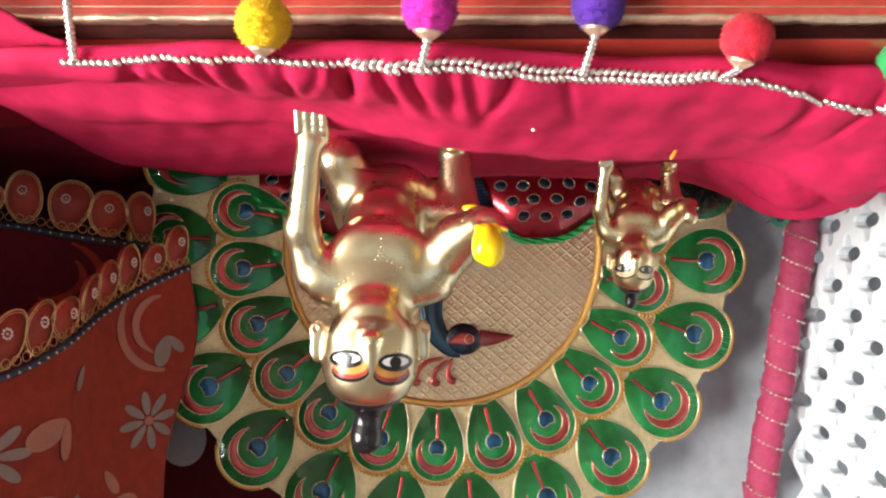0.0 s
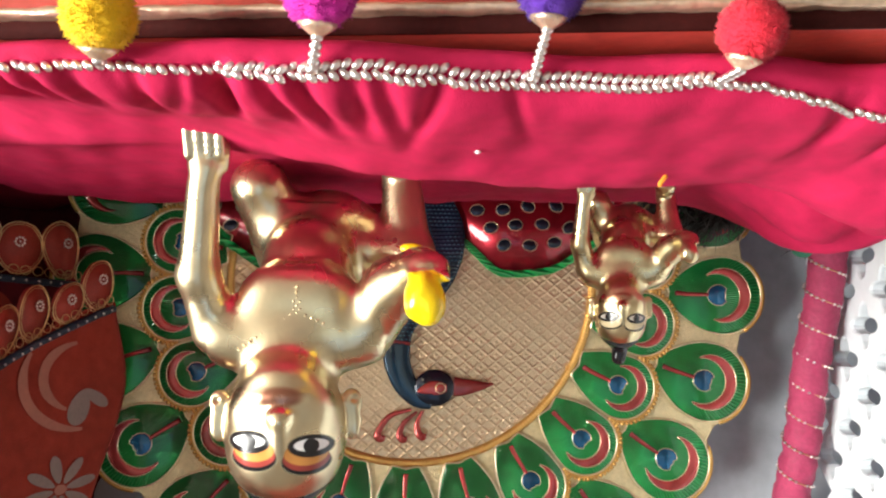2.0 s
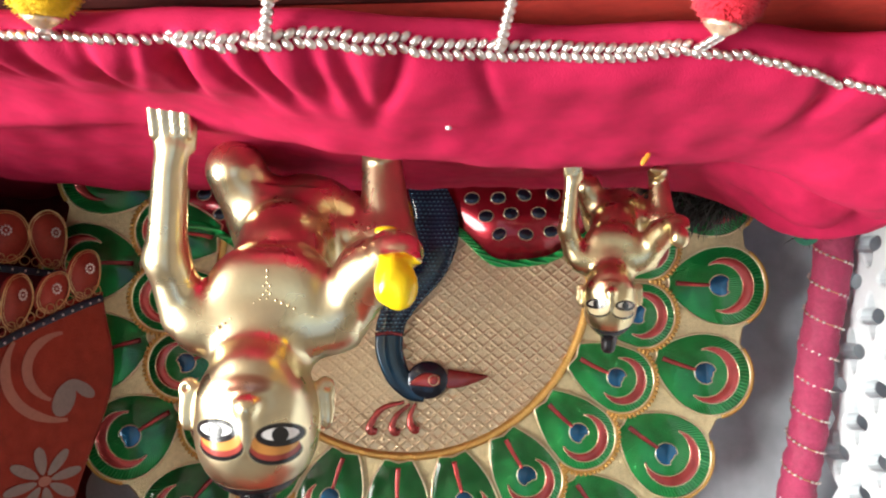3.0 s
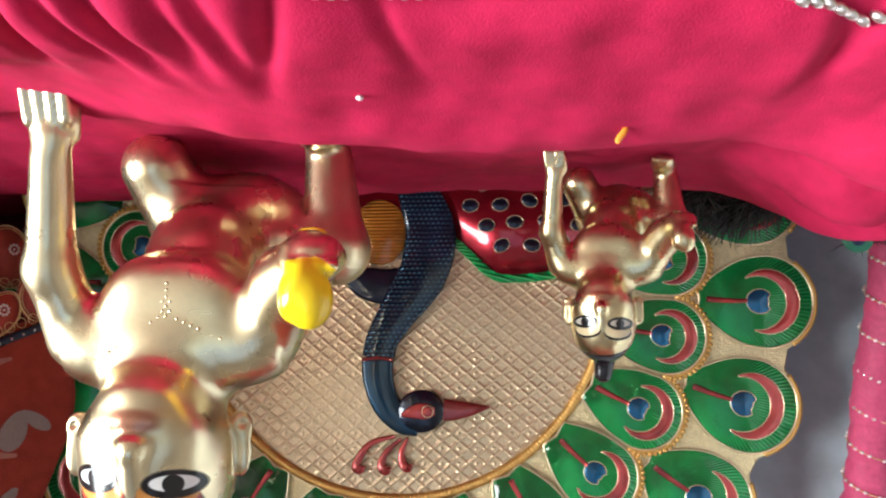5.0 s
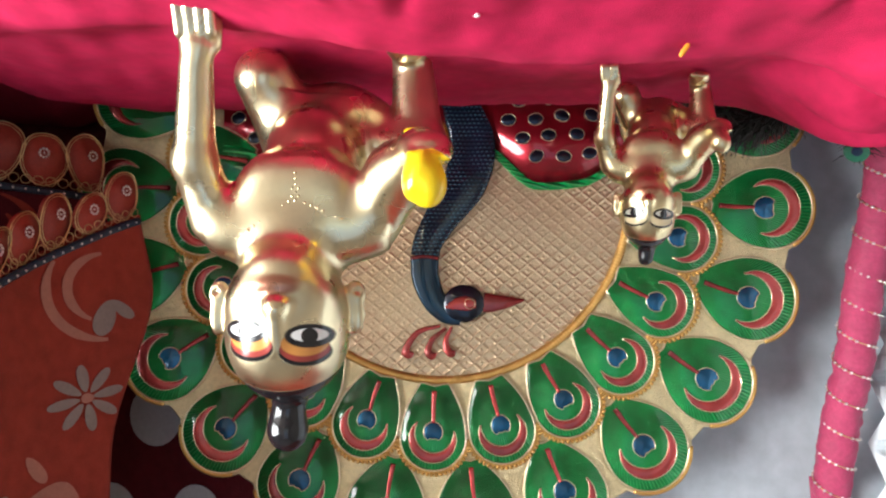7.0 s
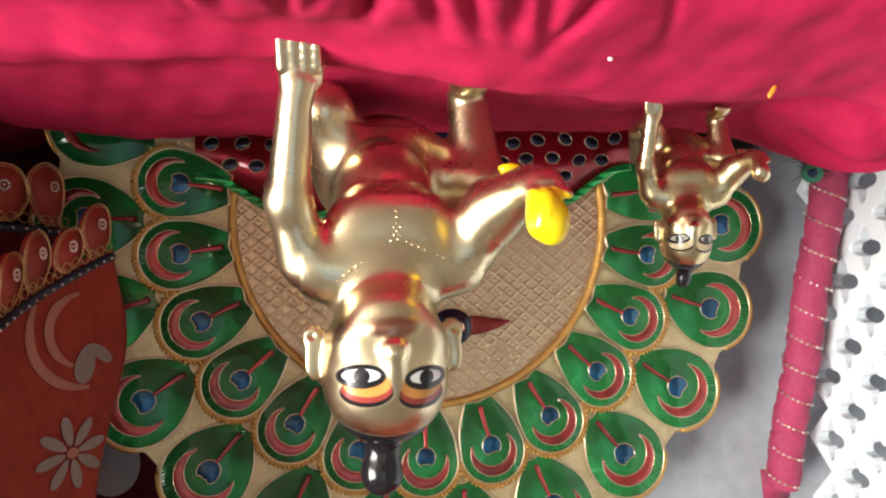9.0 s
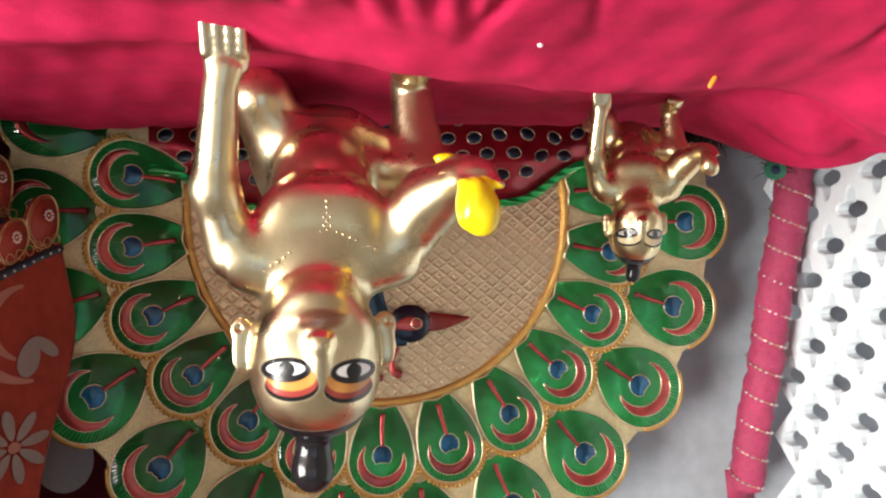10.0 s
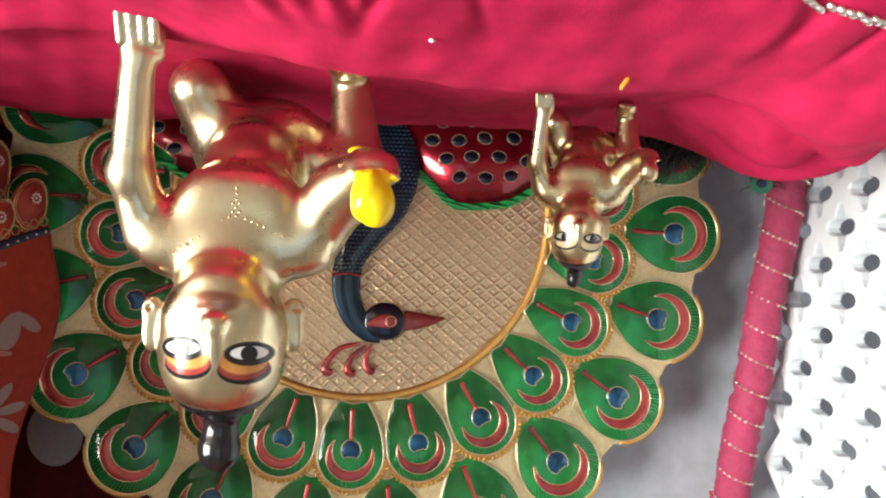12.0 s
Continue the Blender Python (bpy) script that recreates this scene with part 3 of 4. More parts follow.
def infant_field(h, broad, knot):
    """Field of a crawling infant figure, one hand planted, the other holding a ball. Origin on the ground under the chest; it faces -y."""
    lo, hi = np.array((-0.050, -0.044, -0.008)), np.array((0.038, 0.064, 0.118))
    ax = [np.arange(lo[q], hi[q], h, dtype=np.float32) for q in range(3)]
    P = np.stack(np.meshgrid(*ax, indexing="ij"), -1)
    field = np.full(P.shape[:3], 1.0, np.float32)
    def join(d, k, box_):
        f = field[box_]
        if k <= 0:
            field[box_] = np.minimum(f, d)
            return
        g = np.clip(0.5 + 0.5 * (f - d) / k, 0, 1)
        field[box_] = f * (1 - g) + d * g - k * g * (1 - g)
    def around_box(low, high):
        i0 = np.maximum(0, ((np.array(low) - lo) / h).astype(int) - 1)
        i1 = ((np.array(high) - lo) / h).astype(int) + 3
        return tuple(slice(int(p), int(max(p + 1, q))) for p, q in zip(i0, i1))
    aside = [0.0]
    def egg(c, r, k=0.004, turn=None, square=2.0, taper=0.0):
        c = (c[0] + aside[0], c[1], c[2])
        big = max(r) + k + 0.003
        box_ = around_box([v - big for v in c], [v + big for v in c])
        q = P[box_] - np.array(c, np.float32)
        if turn is not None:
            q = q @ np.array(Euler([radians(a) for a in turn]).to_matrix(), np.float32)
        q = q / np.array(r, np.float32)
        if taper:
            q[..., 0] /= np.clip(1 + taper * q[..., 2], 0.4, 2)
        n = (np.abs(q) ** square).sum(-1) ** (1 / square)
        join((n - 1) * min(r), k, box_)
    def limb(a, b, ra, rb, k=0.004):
        a, b = np.array(a, np.float32), np.array(b, np.float32)
        a[0] += aside[0]; b[0] += aside[0]
        ab = b - a
        big = max(ra, rb) + k + 0.003
        box_ = around_box(np.minimum(a, b) - big, np.maximum(a, b) + big)
        Q = P[box_]
        t = np.clip(((Q - a) @ ab) / (ab @ ab), 0, 1)
        d = np.sqrt(((Q - a - t[..., None] * ab) ** 2).sum(-1))
        join(d - (ra + (rb - ra) * t), k, box_)
    # trunk
    egg((-0.0010, 0.0010, 0.0442), (0.0192, 0.0136, 0.0146), 0.0, (-3, 0, 0), 3.6, 0.32)
    egg((-0.002, 0.0125, 0.0400), (0.0140, 0.0195, 0.0235), 0.0014, None, 2.3)
    egg((-0.005, 0.034, 0.021), (0.0190, 0.0180, 0.0160), 0.008)
    limb((0.0165, -0.003, 0.0500), (-0.0155, -0.002, 0.0500), 0.0068, 0.0068, 0.005)
    limb((0.0060, -0.001, 0.0560), (0.0185, -0.004, 0.0490), 0.0062, 0.0062, 0.004)
    limb((-0.0050, -0.001, 0.0560), (-0.0180, -0.003, 0.0490), 0.0058, 0.0062, 0.004)
    # planted arm
    limb((0.0205, -0.004, 0.0480), (0.0245, -0.010, 0.0340), 0.0068, 0.0053, 0.0025)
    limb((0.0245, -0.010, 0.0340), (0.0224, -0.0165, 0.0115), 0.0053, 0.0041, 0.003)
    egg((0.0215, -0.0180, 0.0065), (0.0046, 0.0036, 0.0060), 0.0012)
    for i in range(4):
        limb((0.0252 - 0.00255 * i, -0.0203, 0.0045), (0.0256 - 0.0027 * i, -0.0228, -0.0020), 0.00150, 0.00132, 0.0005)
    limb((0.0172, -0.0175, 0.0070), (0.0162, -0.0195, 0.0015), 0.0014, 0.0011, 0.001)
    # arm that holds the ball
    limb((-0.0190, -0.002, 0.0480), (-0.0265, -0.010, 0.0375), 0.0084, 0.0076, 0.003)
    limb((-0.0265, -0.010, 0.0375), (-0.0322, -0.0205, 0.0335), 0.0076, 0.0060, 0.004)
    egg((-0.0340, -0.0240, 0.0335), (0.0062, 0.0062, 0.0048), 0.002)
    for i in range(4):
        limb((-0.0375 + 0.0024 * i, -0.0265, 0.0335), (-0.0385 + 0.0026 * i, -0.0310, 0.0360), 0.0015, 0.0012, 0.0008)
    egg((-0.0335, -0.0302, 0.0412), (0.0050, 0.0050, 0.0066), 0.0006, (12, -14, 0))
    egg((-0.0322, -0.0305, 0.0402), (0.0036, 0.0048, 0.0062), 0.0003, (8, 16, 0))
    limb((-0.0280, -0.0105, 0.0320), (-0.0315, -0.0105, 0.0270), 0.0020, 0.0014, 0.0005)
    egg((-0.0310, -0.0105, 0.0270), (0.0034, 0.0016, 0.0013), 0.0003)
    # kneeling leg and raised knee
    limb((0.004, 0.030, 0.0260), (0.0130, 0.0190, 0.0065), 0.0095, 0.0085, 0.006)
    limb((0.0125, 0.0185, 0.0065), (0.0140, 0.048, 0.0040), 0.0054, 0.0050, 0.003)
    limb((-0.010, 0.034, 0.022), (-0.0310, 0.022, 0.0270), 0.0125, 0.0085, 0.005)
    limb((-0.0310, 0.022, 0.0270), (-0.0290, 0.023, 0.0000), 0.0078, 0.0056, 0.003)
    egg((-0.0280, 0.0135, -0.0005), (0.0060, 0.0095, 0.0040), 0.002)
    for i in range(4):
        egg((-0.0235 - 0.0026 * i, 0.0045 + 0.0006 * i, -0.0008), (0.0015, 0.0022, 0.0016), 0.0006)
    # neck and head
    limb((0.001, 0.000, 0.0540), (0.001, -0.003, 0.0660), 0.0125, 0.0112, 0.005)
    b = broad
    aside[0] = 0.002
    egg((0.0000, -0.0045, 0.0770), (0.0158 * b, 0.0162, 0.0178), 0.002)
    egg((0.0000, -0.0085, 0.0695), (0.0144 * b, 0.0128, 0.0116), 0.004)
    egg((0.0068 * b, -0.0140, 0.0685), (0.0058, 0.0056, 0.0055), 0.003)
    egg((-0.0068 * b, -0.0140, 0.0685), (0.0058, 0.0056, 0.0055), 0.003)
    egg((0.000, -0.0150, 0.0602), (0.0066, 0.0056, 0.0046), 0.007)
    limb((0.000, -0.0192, 0.0800), (0.000, -0.0218, 0.0712), 0.0017, 0.0021, 0.002)
    egg((0.000, -0.0212, 0.0696), (0.0028, 0.0024, 0.0021), 0.002)
    egg((0.000, -0.0203, 0.0648), (0.0054, 0.0020, 0.0021), 0.0014)
    for s in (1, -1):
        egg((s * 0.0170 * b, -0.0050, 0.0715), (0.0029, 0.0015, 0.0064), 0.0010, (0, s * 6, s * -20))
        egg((s * 0.0174 * b, -0.0055, 0.0672), (0.0026, 0.0015, 0.0030), 0.0008)
    # topknot
    limb((0.000, 0.000, 0.0920), (0.001, 0.001, 0.1000), 0.0050, 0.0042, 0.002)
    if knot:
        egg((0.0010, 0.001, 0.1030), (0.0054, 0.0054, 0.0058), 0.002)
    # ear holes
    for s in (1, -1):
        d = np.sqrt(((P - np.array((s * 0.0180 * b + aside[0], -0.0068, 0.0668), np.float32)) ** 2).sum(-1))
        field = np.maximum(field, 0.0010 - d)
    return field, lo


def statue(name, m, h, broad, material, label):
    f, lo = infant_field(h, broad, broad >= 1)
    v, q = surface_nets(f, lo, h)
    # dotted necklace and pendant, as small raised beads of the same casting
    if broad >= 1:
        pts = [(0.0135 - 0.00145 * i, 0.0535 - 0.0010 * i) for i in range(10)] + [(-0.0035 - 0.0015 * i, 0.0448 + 0.0007 * i) for i in range(7)]
        pts += [(-0.0012 + dx, 0.0442 - dz) for dx, dz in ((0, 0), (-0.0008, 0.0010), (0.0008, 0.0010), (0, 0.0020), (-0.0008, 0.0030), (0.0008, 0.0030), (0, 0.0040), (0, 0.0054), (0, 0.0068))]
        shapes = []
        for x, z in pts:
            i, k = int((x - lo[0]) / h), int((z - lo[2]) / h)
            col = np.argwhere(f[i, :, k] < 0)
            if len(col):
                shapes.append(ball_shape((x, lo[1] + (col[0][0] - 0.3) * h, z), (0.00042,) * 3, 6, 4))
        bv, bf = joined(shapes)
        bf = [tuple(i + len(v) for i in t) for t in bf]
        v, q = list(v) + bv, [tuple(t) for t in q] + bf
    ob = new(name, mesh_of(name, v, q, material))
    ob.matrix_basis = m
    return tagged(ob, label, "statue")


statue("brass_statue", pose(0.0225, 0.2905, 0.1895, 0, 0, -6), 0.00062, 1.0, statue_brass("polished_brass", (0.78, 0.66, 0.43), 0.31, True),
       "polished brass crawling infant statue holding a yellow ball, on the cushion")
statue("small_brass_statue", pose(-0.0730, 0.3275, 0.1942, 0, 0, 5) @ Matrix.Scale(0.535, 4), 0.0011, 0.93, statue_brass("mirror_brass", (0.72, 0.60, 0.36), 0.31, False),
       "small shiny brass statue of a crawling infant, on the cushion")

# ---------------------------------------------------------------- peacock plate
CX, CZ, DISC = -0.0007, 0.2182, 0.0785
plate = empty("peacock_plate", pose(CX, 0.4312, CZ, 0, 0, -3.9), "round gilt plate with green enamel peacock feathers, standing behind the statues", "peacock plate")
ANG_IN = [-5.0 + 16.2 * k for k in range(13)]
ANG_OUT = [-13.1 + 16.2 * k for k in range(14)]


def around(r, a):
    """Place on the plate at radius r; angle 0 towards -x, 90 up."""
    return -r * math.cos(radians(a)), r * math.sin(radians(a))


LOW = SEAT + 0.001 - CZ
outline = []
for a in np.linspace(-24, 204, 460):
    near = min(abs(a - b) for b in ANG_OUT)
    d = 0.1365 * math.sin(radians(near))
    r = 0.1365 * math.cos(radians(near)) + math.sqrt(max(0.0, 0.0188 ** 2 - d * d)) if d < 0.0188 else 0.1365
    outline.append(around(max(r, 0.1460), a))
outline = [(x, max(z, LOW)) for x, z in outline]
part("back_plate", mesh_of("back_plate", *plate_shape(outline, 0.0016), M["gold"], smooth=False), None, plate, "gilt scalloped plate")
# embossed lattice of the middle
N = 470
g = np.linspace(-DISC, DISC, N + 1)
gx_, gz_ = np.meshgrid(g, g, indexing="ij")
u, w = gx_ / 0.0065 + gz_ / 0.0055, gx_ / 0.0065 - gz_ / 0.0055
ridge = np.maximum(np.exp(-((u - np.round(u)) / 0.075) ** 2), np.exp(-((w - np.round(w)) / 0.075) ** 2))
du, dw = u - np.floor(u) - 0.5, w - np.floor(w) - 0.5
knob = 1.1 * np.exp(-(du * du + dw * dw) / 0.008) * ((np.floor(u) + np.floor(w)) % 2 == 0)
worn = 0.35 + 0.65 * smooth01(0.75 + 0.9 * waves(gx_, gz_, 71, 90))
gy_ = -0.0018 - 0.00042 * np.maximum(ridge, knob) * worn - 0.00022 * waves(gx_, gz_, 72, 130)
inside = (gx_ ** 2 + gz_ ** 2 < DISC ** 2) & (gz_ > LOW)
ids = -np.ones(inside.shape, int)
ids[inside] = np.arange(inside.sum())
vv = np.c_[gx_[inside], gy_[inside], gz_[inside]]
quads = np.stack([ids[:-1, :-1], ids[1:, :-1], ids[1:, 1:], ids[:-1, 1:]], -1).reshape(-1, 4)
ff = quads[(quads >= 0).all(1)]
part("lattice_disc", mesh_of("lattice_disc", vv, ff, M["gold_lattice"]), None, plate, "pale gold disc embossed with a diamond lattice")
arc = [(*around(DISC, a), a) for a in np.linspace(-9, 189, 900)]
part("disc_rim", mesh_of("disc_rim", *tube([(x, -0.0022, z) for x, z, a in arc], [0.0018 + 0.00006 * math.sin(a * 6.0) for *_, a in arc], 8), M["gold_rim"]), None, plate, "orange-gold rope rim")


def teardrop(blunt, tip, rad, n=44, grow=0.0):
    """Outline of a feather whose round end is centred at 0 and whose inner end, blunt or pointed, lies at -tip, in its own x and z (z outwards)."""
    pts = []
    for i in range(n):
        a = 2 * math.pi * i / n
        c = -math.cos(a)
        if c > -0.25:
            pts.append(((rad + grow) * math.sin(a), (rad + grow) * c))
        else:
            f = (-0.25 - c) / 0.75
            w = math.sin(a) / abs(math.sin(math.acos(0.25))) if f < 1 else 0
            z0 = -0.25 * (rad + grow)
            g = min(1.0, f / 0.9)
            zz = z0 + (-tip - grow - z0) * g ** 0.9 + (0.0035 * blunt * (f - 0.9) / 0.1 if f > 0.9 else 0.0)
            ww = (rad + grow) * 0.968 * (1 - (1 - blunt) * g ** 1.5)
            if f > 0.9:
                ww *= max(0.0, (1 - f) / 0.1)
            pts.append((math.copysign(ww, math.sin(a)) if f < 0.999 else 0.0, zz))
    return pts


def crescent(outer, inner, shift, span, n=20):
    """Moon shape opening towards -z."""
    a = [radians(q) for q in np.linspace(-span, span, n)]
    ctrl = []
    for t in a:
        f = 1 - (abs(t) / radians(span)) ** 2.2
        mid = (outer + inner) / 2
        ctrl.append((mid * math.sin(t), mid * math.cos(t) + shift, max(0.0003, (outer - inner) * f)))
    return ctrl


def feather_kit(blunt, tip, rad, spot, moon):
    heart = []
    for i in range(22):
        t = 2 * math.pi * i / 22
        heart.append((spot * 0.95 * math.sin(t) * (1 + 0.12 * math.cos(t)), spot * (math.cos(t) - 0.28 * abs(math.sin(t)) * 0.3 + (0.0 if math.cos(t) < 0.9 else -0.3))))
    kit = {}
    kit["feather"] = mesh_of("feather", *plate_shape(teardrop(blunt, tip, rad, 60), 0.0012, 0.0004), M["green"])
    kit["rim"] = mesh_of("rim", *tube([(a, -0.0009, b) for a, b in teardrop(blunt, tip, rad, 60, 0.0003)], 0.00036, 6, True), M["wire"])
    kit["crescent"] = mesh_of("crescent", *ribbon(crescent(*moon), 40, 0.0006), M["red_enamel"])
    c = np.array(crescent(*moon))
    edge = [(x * (1 + s * w / 2 / math.hypot(x, z - moon[2])), -0.0004, moon[2] + (z - moon[2]) * (1 + s * w / 2 / math.hypot(x, z - moon[2]))) for s, rows in ((1, c), (-1, c[::-1])) for x, z, w in rows]
    kit["moon_wire"] = mesh_of("moon_wire", *tube(edge, 0.00022, 5, True), M["wire"])
    kit["eye_spot"] = mesh_of("eye_spot", *plate_shape(heart, 0.0007, 0.0003), M["blue_spot"])
    kit["eye_wire"] = mesh_of("eye_wire", *tube([(a, -0.0004, b) for a, b in heart], 0.00022, 5, True), M["wire"])
    kit["rib"] = mesh_of("rib", *ribbon([(0, -tip + 0.003, 0.0021), (0.0002, -tip * 0.6, 0.0018), (0, -0.006, 0.0015)], 10, 0.0006), M["red_enamel"])
    return kit


KIT_IN = feather_kit(0.42, 0.0225, 0.0134, 0.0042, (0.0110, 0.0068, -0.0006, 118))
KIT_OUT = feather_kit(0.22, 0.0245, 0.0167, 0.0048, (0.0132, 0.0084, -0.0012, 116))
moon_turn = random.Random(4)
for angs, kit, rc, lift in ((ANG_IN, KIT_IN, 0.1022, 0.0026), (ANG_OUT, KIT_OUT, 0.1365, 0.0016)):
    for a in angs:
        x, z = around(rc, a)
        if z - 0.012 < LOW:
            # the lowest feathers end on the shrine base
            m = pose(x, -lift, z, 0, a - 90, 0)
            fo = None
            for nm in ("feather", "rim", "crescent", "eye_spot"):
                own = pose(0, 0 if nm in ("feather", "rim") else -0.0013, 0)
                me = kit[nm].copy()
                me.transform(m @ own)
                for q in me.vertices:
                    q.co.z = max(q.co.z, LOW)
                me.transform((m @ own).inverted())
                piece = part(nm, me, None, fo or plate)
                piece.matrix_basis = own if fo else m
                fo = fo or piece
            continue
        fo = part("feather", kit["feather"], None, plate)
        fo.matrix_basis = pose(x, -lift, z, 0, a - 90, 0)
        part("rim", kit["rim"], None, fo)
        tilt = moon_turn.uniform(-14, 14)
        for nm in ("crescent", "moon_wire", "eye_spot", "eye_wire", "rib"):
            sub = part(nm if "wire" not in nm else "wire", kit[nm], None, fo)
            sub.matrix_basis = pose(0, -0.0013, -0.0024 if "eye" in nm else 0, 0, tilt if "moon" in nm or nm == "crescent" else 0, 0)
# beaded gold edges round the inner feathers
pearls = []
for a in ANG_IN:
    for t in np.linspace(-78, 78, 23):
        x, z = around(0.1022, a)
        b = radians(a + t)
        pearls.append(ball_shape((x - 0.0156 * math.cos(b), -0.0030, z + 0.0156 * math.sin(b)), (0.00088, 0.0008, 0.00088), 6, 4))
part("beaded_edge", mesh_of("beaded_edge", *joined(pearls), M["gold_rim"]), None, plate, "beaded orange-gold edges")
bands = []
for angs, rc, rad, y, span in ((ANG_IN, 0.1022, 0.0146, -0.0022, 88), (ANG_OUT, 0.1365, 0.0180, -0.0016, 56)):
    for a in angs:
        x, z = around(rc, a)
        bands.append(tube([(x - rad * math.cos(radians(a + t)), y, z + rad * math.sin(radians(a + t))) for t in np.linspace(-span, span, 30)], 0.0011, 6))
part("gold_edge", mesh_of("gold_edge", *joined(bands), M["gold_rim"]), None, plate, "orange-gold raised scallops")


def flat(name, shape, key, y, label=""):
    ob = part(name, mesh_of(name, *shape, M[key]), None, plate, label)
    ob.location = (0, y, 0)
    return ob


def pp(px, py):
    """Plate coordinates from a drawing laid out in units of 0.237 mm."""
    return -(px - 765) * 0.000237, 0.0785 - (662 - py) * 0.000237


def strip(rows, n, thick):
    return ribbon([(*pp(a, b), w) for a, b, w in rows], n, thick)


def oval(px, py, rx, rz, n=26):
    cx, cz = pp(px, py)
    return [(cx + rx * math.sin(t), cz + rz * math.cos(t)) for t in np.linspace(0, 2 * math.pi, n, endpoint=False)]


# tail panel with its green wavy border
def tail_top(x):
    ax = abs(x)
    return -0.0182 + 0.0035 * math.sin((ax - 0.018) / 0.052 * math.pi) + 0.0125 * smooth01((ax - 0.018) / 0.022) - 0.010 * smooth01((ax - 0.058) / 0.03)
tx = [q for q in np.linspace(-0.092, 0.092, 90)]
tv, tf = [], []
for x in tx:
    for z, y in ((LOW, -0.0), (LOW, -0.0014), (max(LOW + 0.0003, tail_top(x)), -0.0014), (max(LOW + 0.0003, tail_top(x)), 0.0)):
        tv.append((x, y, z))
flat("tail_panel", (tv, [f[::-1] for f in grid_faces(len(tx), 4)]), "crimson_enamel", -0.0022, "crimson enamel tail panel")
flat("tail_border", ribbon([(x, tail_top(x), 0.0032) for x in tx], 160, 0.0012), "green", -0.0034, "green enamel border")
dot_mesh = mesh_of("dot", *plate_shape([(0.0031 * math.sin(t), 0.0024 * math.cos(t)) for t in np.linspace(0, 2 * math.pi, 16, endpoint=False)], 0.0006, 0.0003), M["navy_plain"])
dot_rim = mesh_of("dot_rim", *tube([(0.0032 * math.sin(t), -0.0003, 0.0025 * math.cos(t)) for t in np.linspace(0, 2 * math.pi, 16, endpoint=False)], 0.00017, 5, True), M["wire"])
rr = random.Random(9)
for sgn in (1, -1):
    for row in range(4):
        for i in range(7):
            x = sgn * (0.0275 + 0.0116 * i + 0.0055 * (row % 2)) + rr.uniform(-0.001, 0.001)
            z = -0.0150 - 0.0080 * row + rr.uniform(-0.001, 0.001)
            if LOW + 0.002 < z < tail_top(x) - 0.0045 and abs(x) < 0.086:
                d = part("dot", dot_mesh, None, plate)
                d.matrix_basis = pose(x, -0.0037, z, 0, rr.uniform(-30, 30), 0)
                part("dot_rim", dot_rim, None, d)
# the bird
flat("breast", plate_shape(oval(738, 245, 0.0105, 0.0125), 0.0012), "orange_enamel", -0.0040, "orange enamel breast")
flat("wing_curl", strip([(810, 318, 0.013), (760, 332, 0.0135), (715, 325, 0.012), (685, 300, 0.006)], 30, 0.0012), "navy_plain", -0.0042)
flat("body", strip([(785, 150, 0.0125), (803, 190, 0.0160), (820, 250, 0.0190), (806, 315, 0.0182), (768, 372, 0.0145), (743, 415, 0.0122), (735, 446, 0.0118)], 60, 0.0014), "navy", -0.0048, "navy enamel body with fine barbs")
flat("neck", strip([(735, 447, 0.0118), (736, 480, 0.0112), (750, 518, 0.0102), (774, 543, 0.0090), (800, 551, 0.0070)], 40, 0.0013), "teal", -0.0048, "dark blue enamel neck")
flat("collar", strip([(711, 447, 0.0014), (735, 444, 0.0014), (760, 448, 0.0014)], 8, 0.0015), "red_enamel", -0.0050)
flat("head", plate_shape(oval(803, 527, 0.0086, 0.0078), 0.0013), "navy_plain", -0.0049)
flat("eye_patch", strip([(772, 533, 0.0012), (795, 527, 0.0052), (812, 527, 0.0056), (825, 527, 0.0030)], 20, 0.0006), "red_enamel", -0.0064)
flat("eye", plate_shape(oval(814, 527, 0.0020, 0.0020), 0.0006), "red_enamel", -0.0070)
flat("eye_wire", tube([(a, 0, b) for a, b in oval(814, 527, 0.0021, 0.0021, 16)], 0.00024, 5, True), "wire", -0.0072)
flat("beak", strip([(838, 525, 0.0082), (858, 526, 0.0070), (885, 524, 0.0042), (910, 521, 0.0006)], 20, 0.0012), "red_enamel", -0.0046, "red enamel beak")
for a, b, c in (((762, 566), (722, 578), (700, 610)), ((772, 570), (748, 590), (740, 612)), ((782, 568), (772, 590), (774, 608))):
    flat("crest_plume", strip([(*a, 0.0013), (*b, 0.0022), (*c, 0.0031), (c[0] + 8, c[1] + 6, 0.0036), (c[0] + 14, c[1] + 2, 0.0008)], 24, 0.0011), "red_enamel", -0.0036)

# ---------------------------------------------------------------- carved marble screen and back
PY, PZ = 0.028, 0.0285


def screen_x(y):
    return -0.1830 - 0.14 * (0.4245 - y)


def quatrefoil(t):
    return 0.0070 * (1 + 0.31 * math.cos(4 * t))


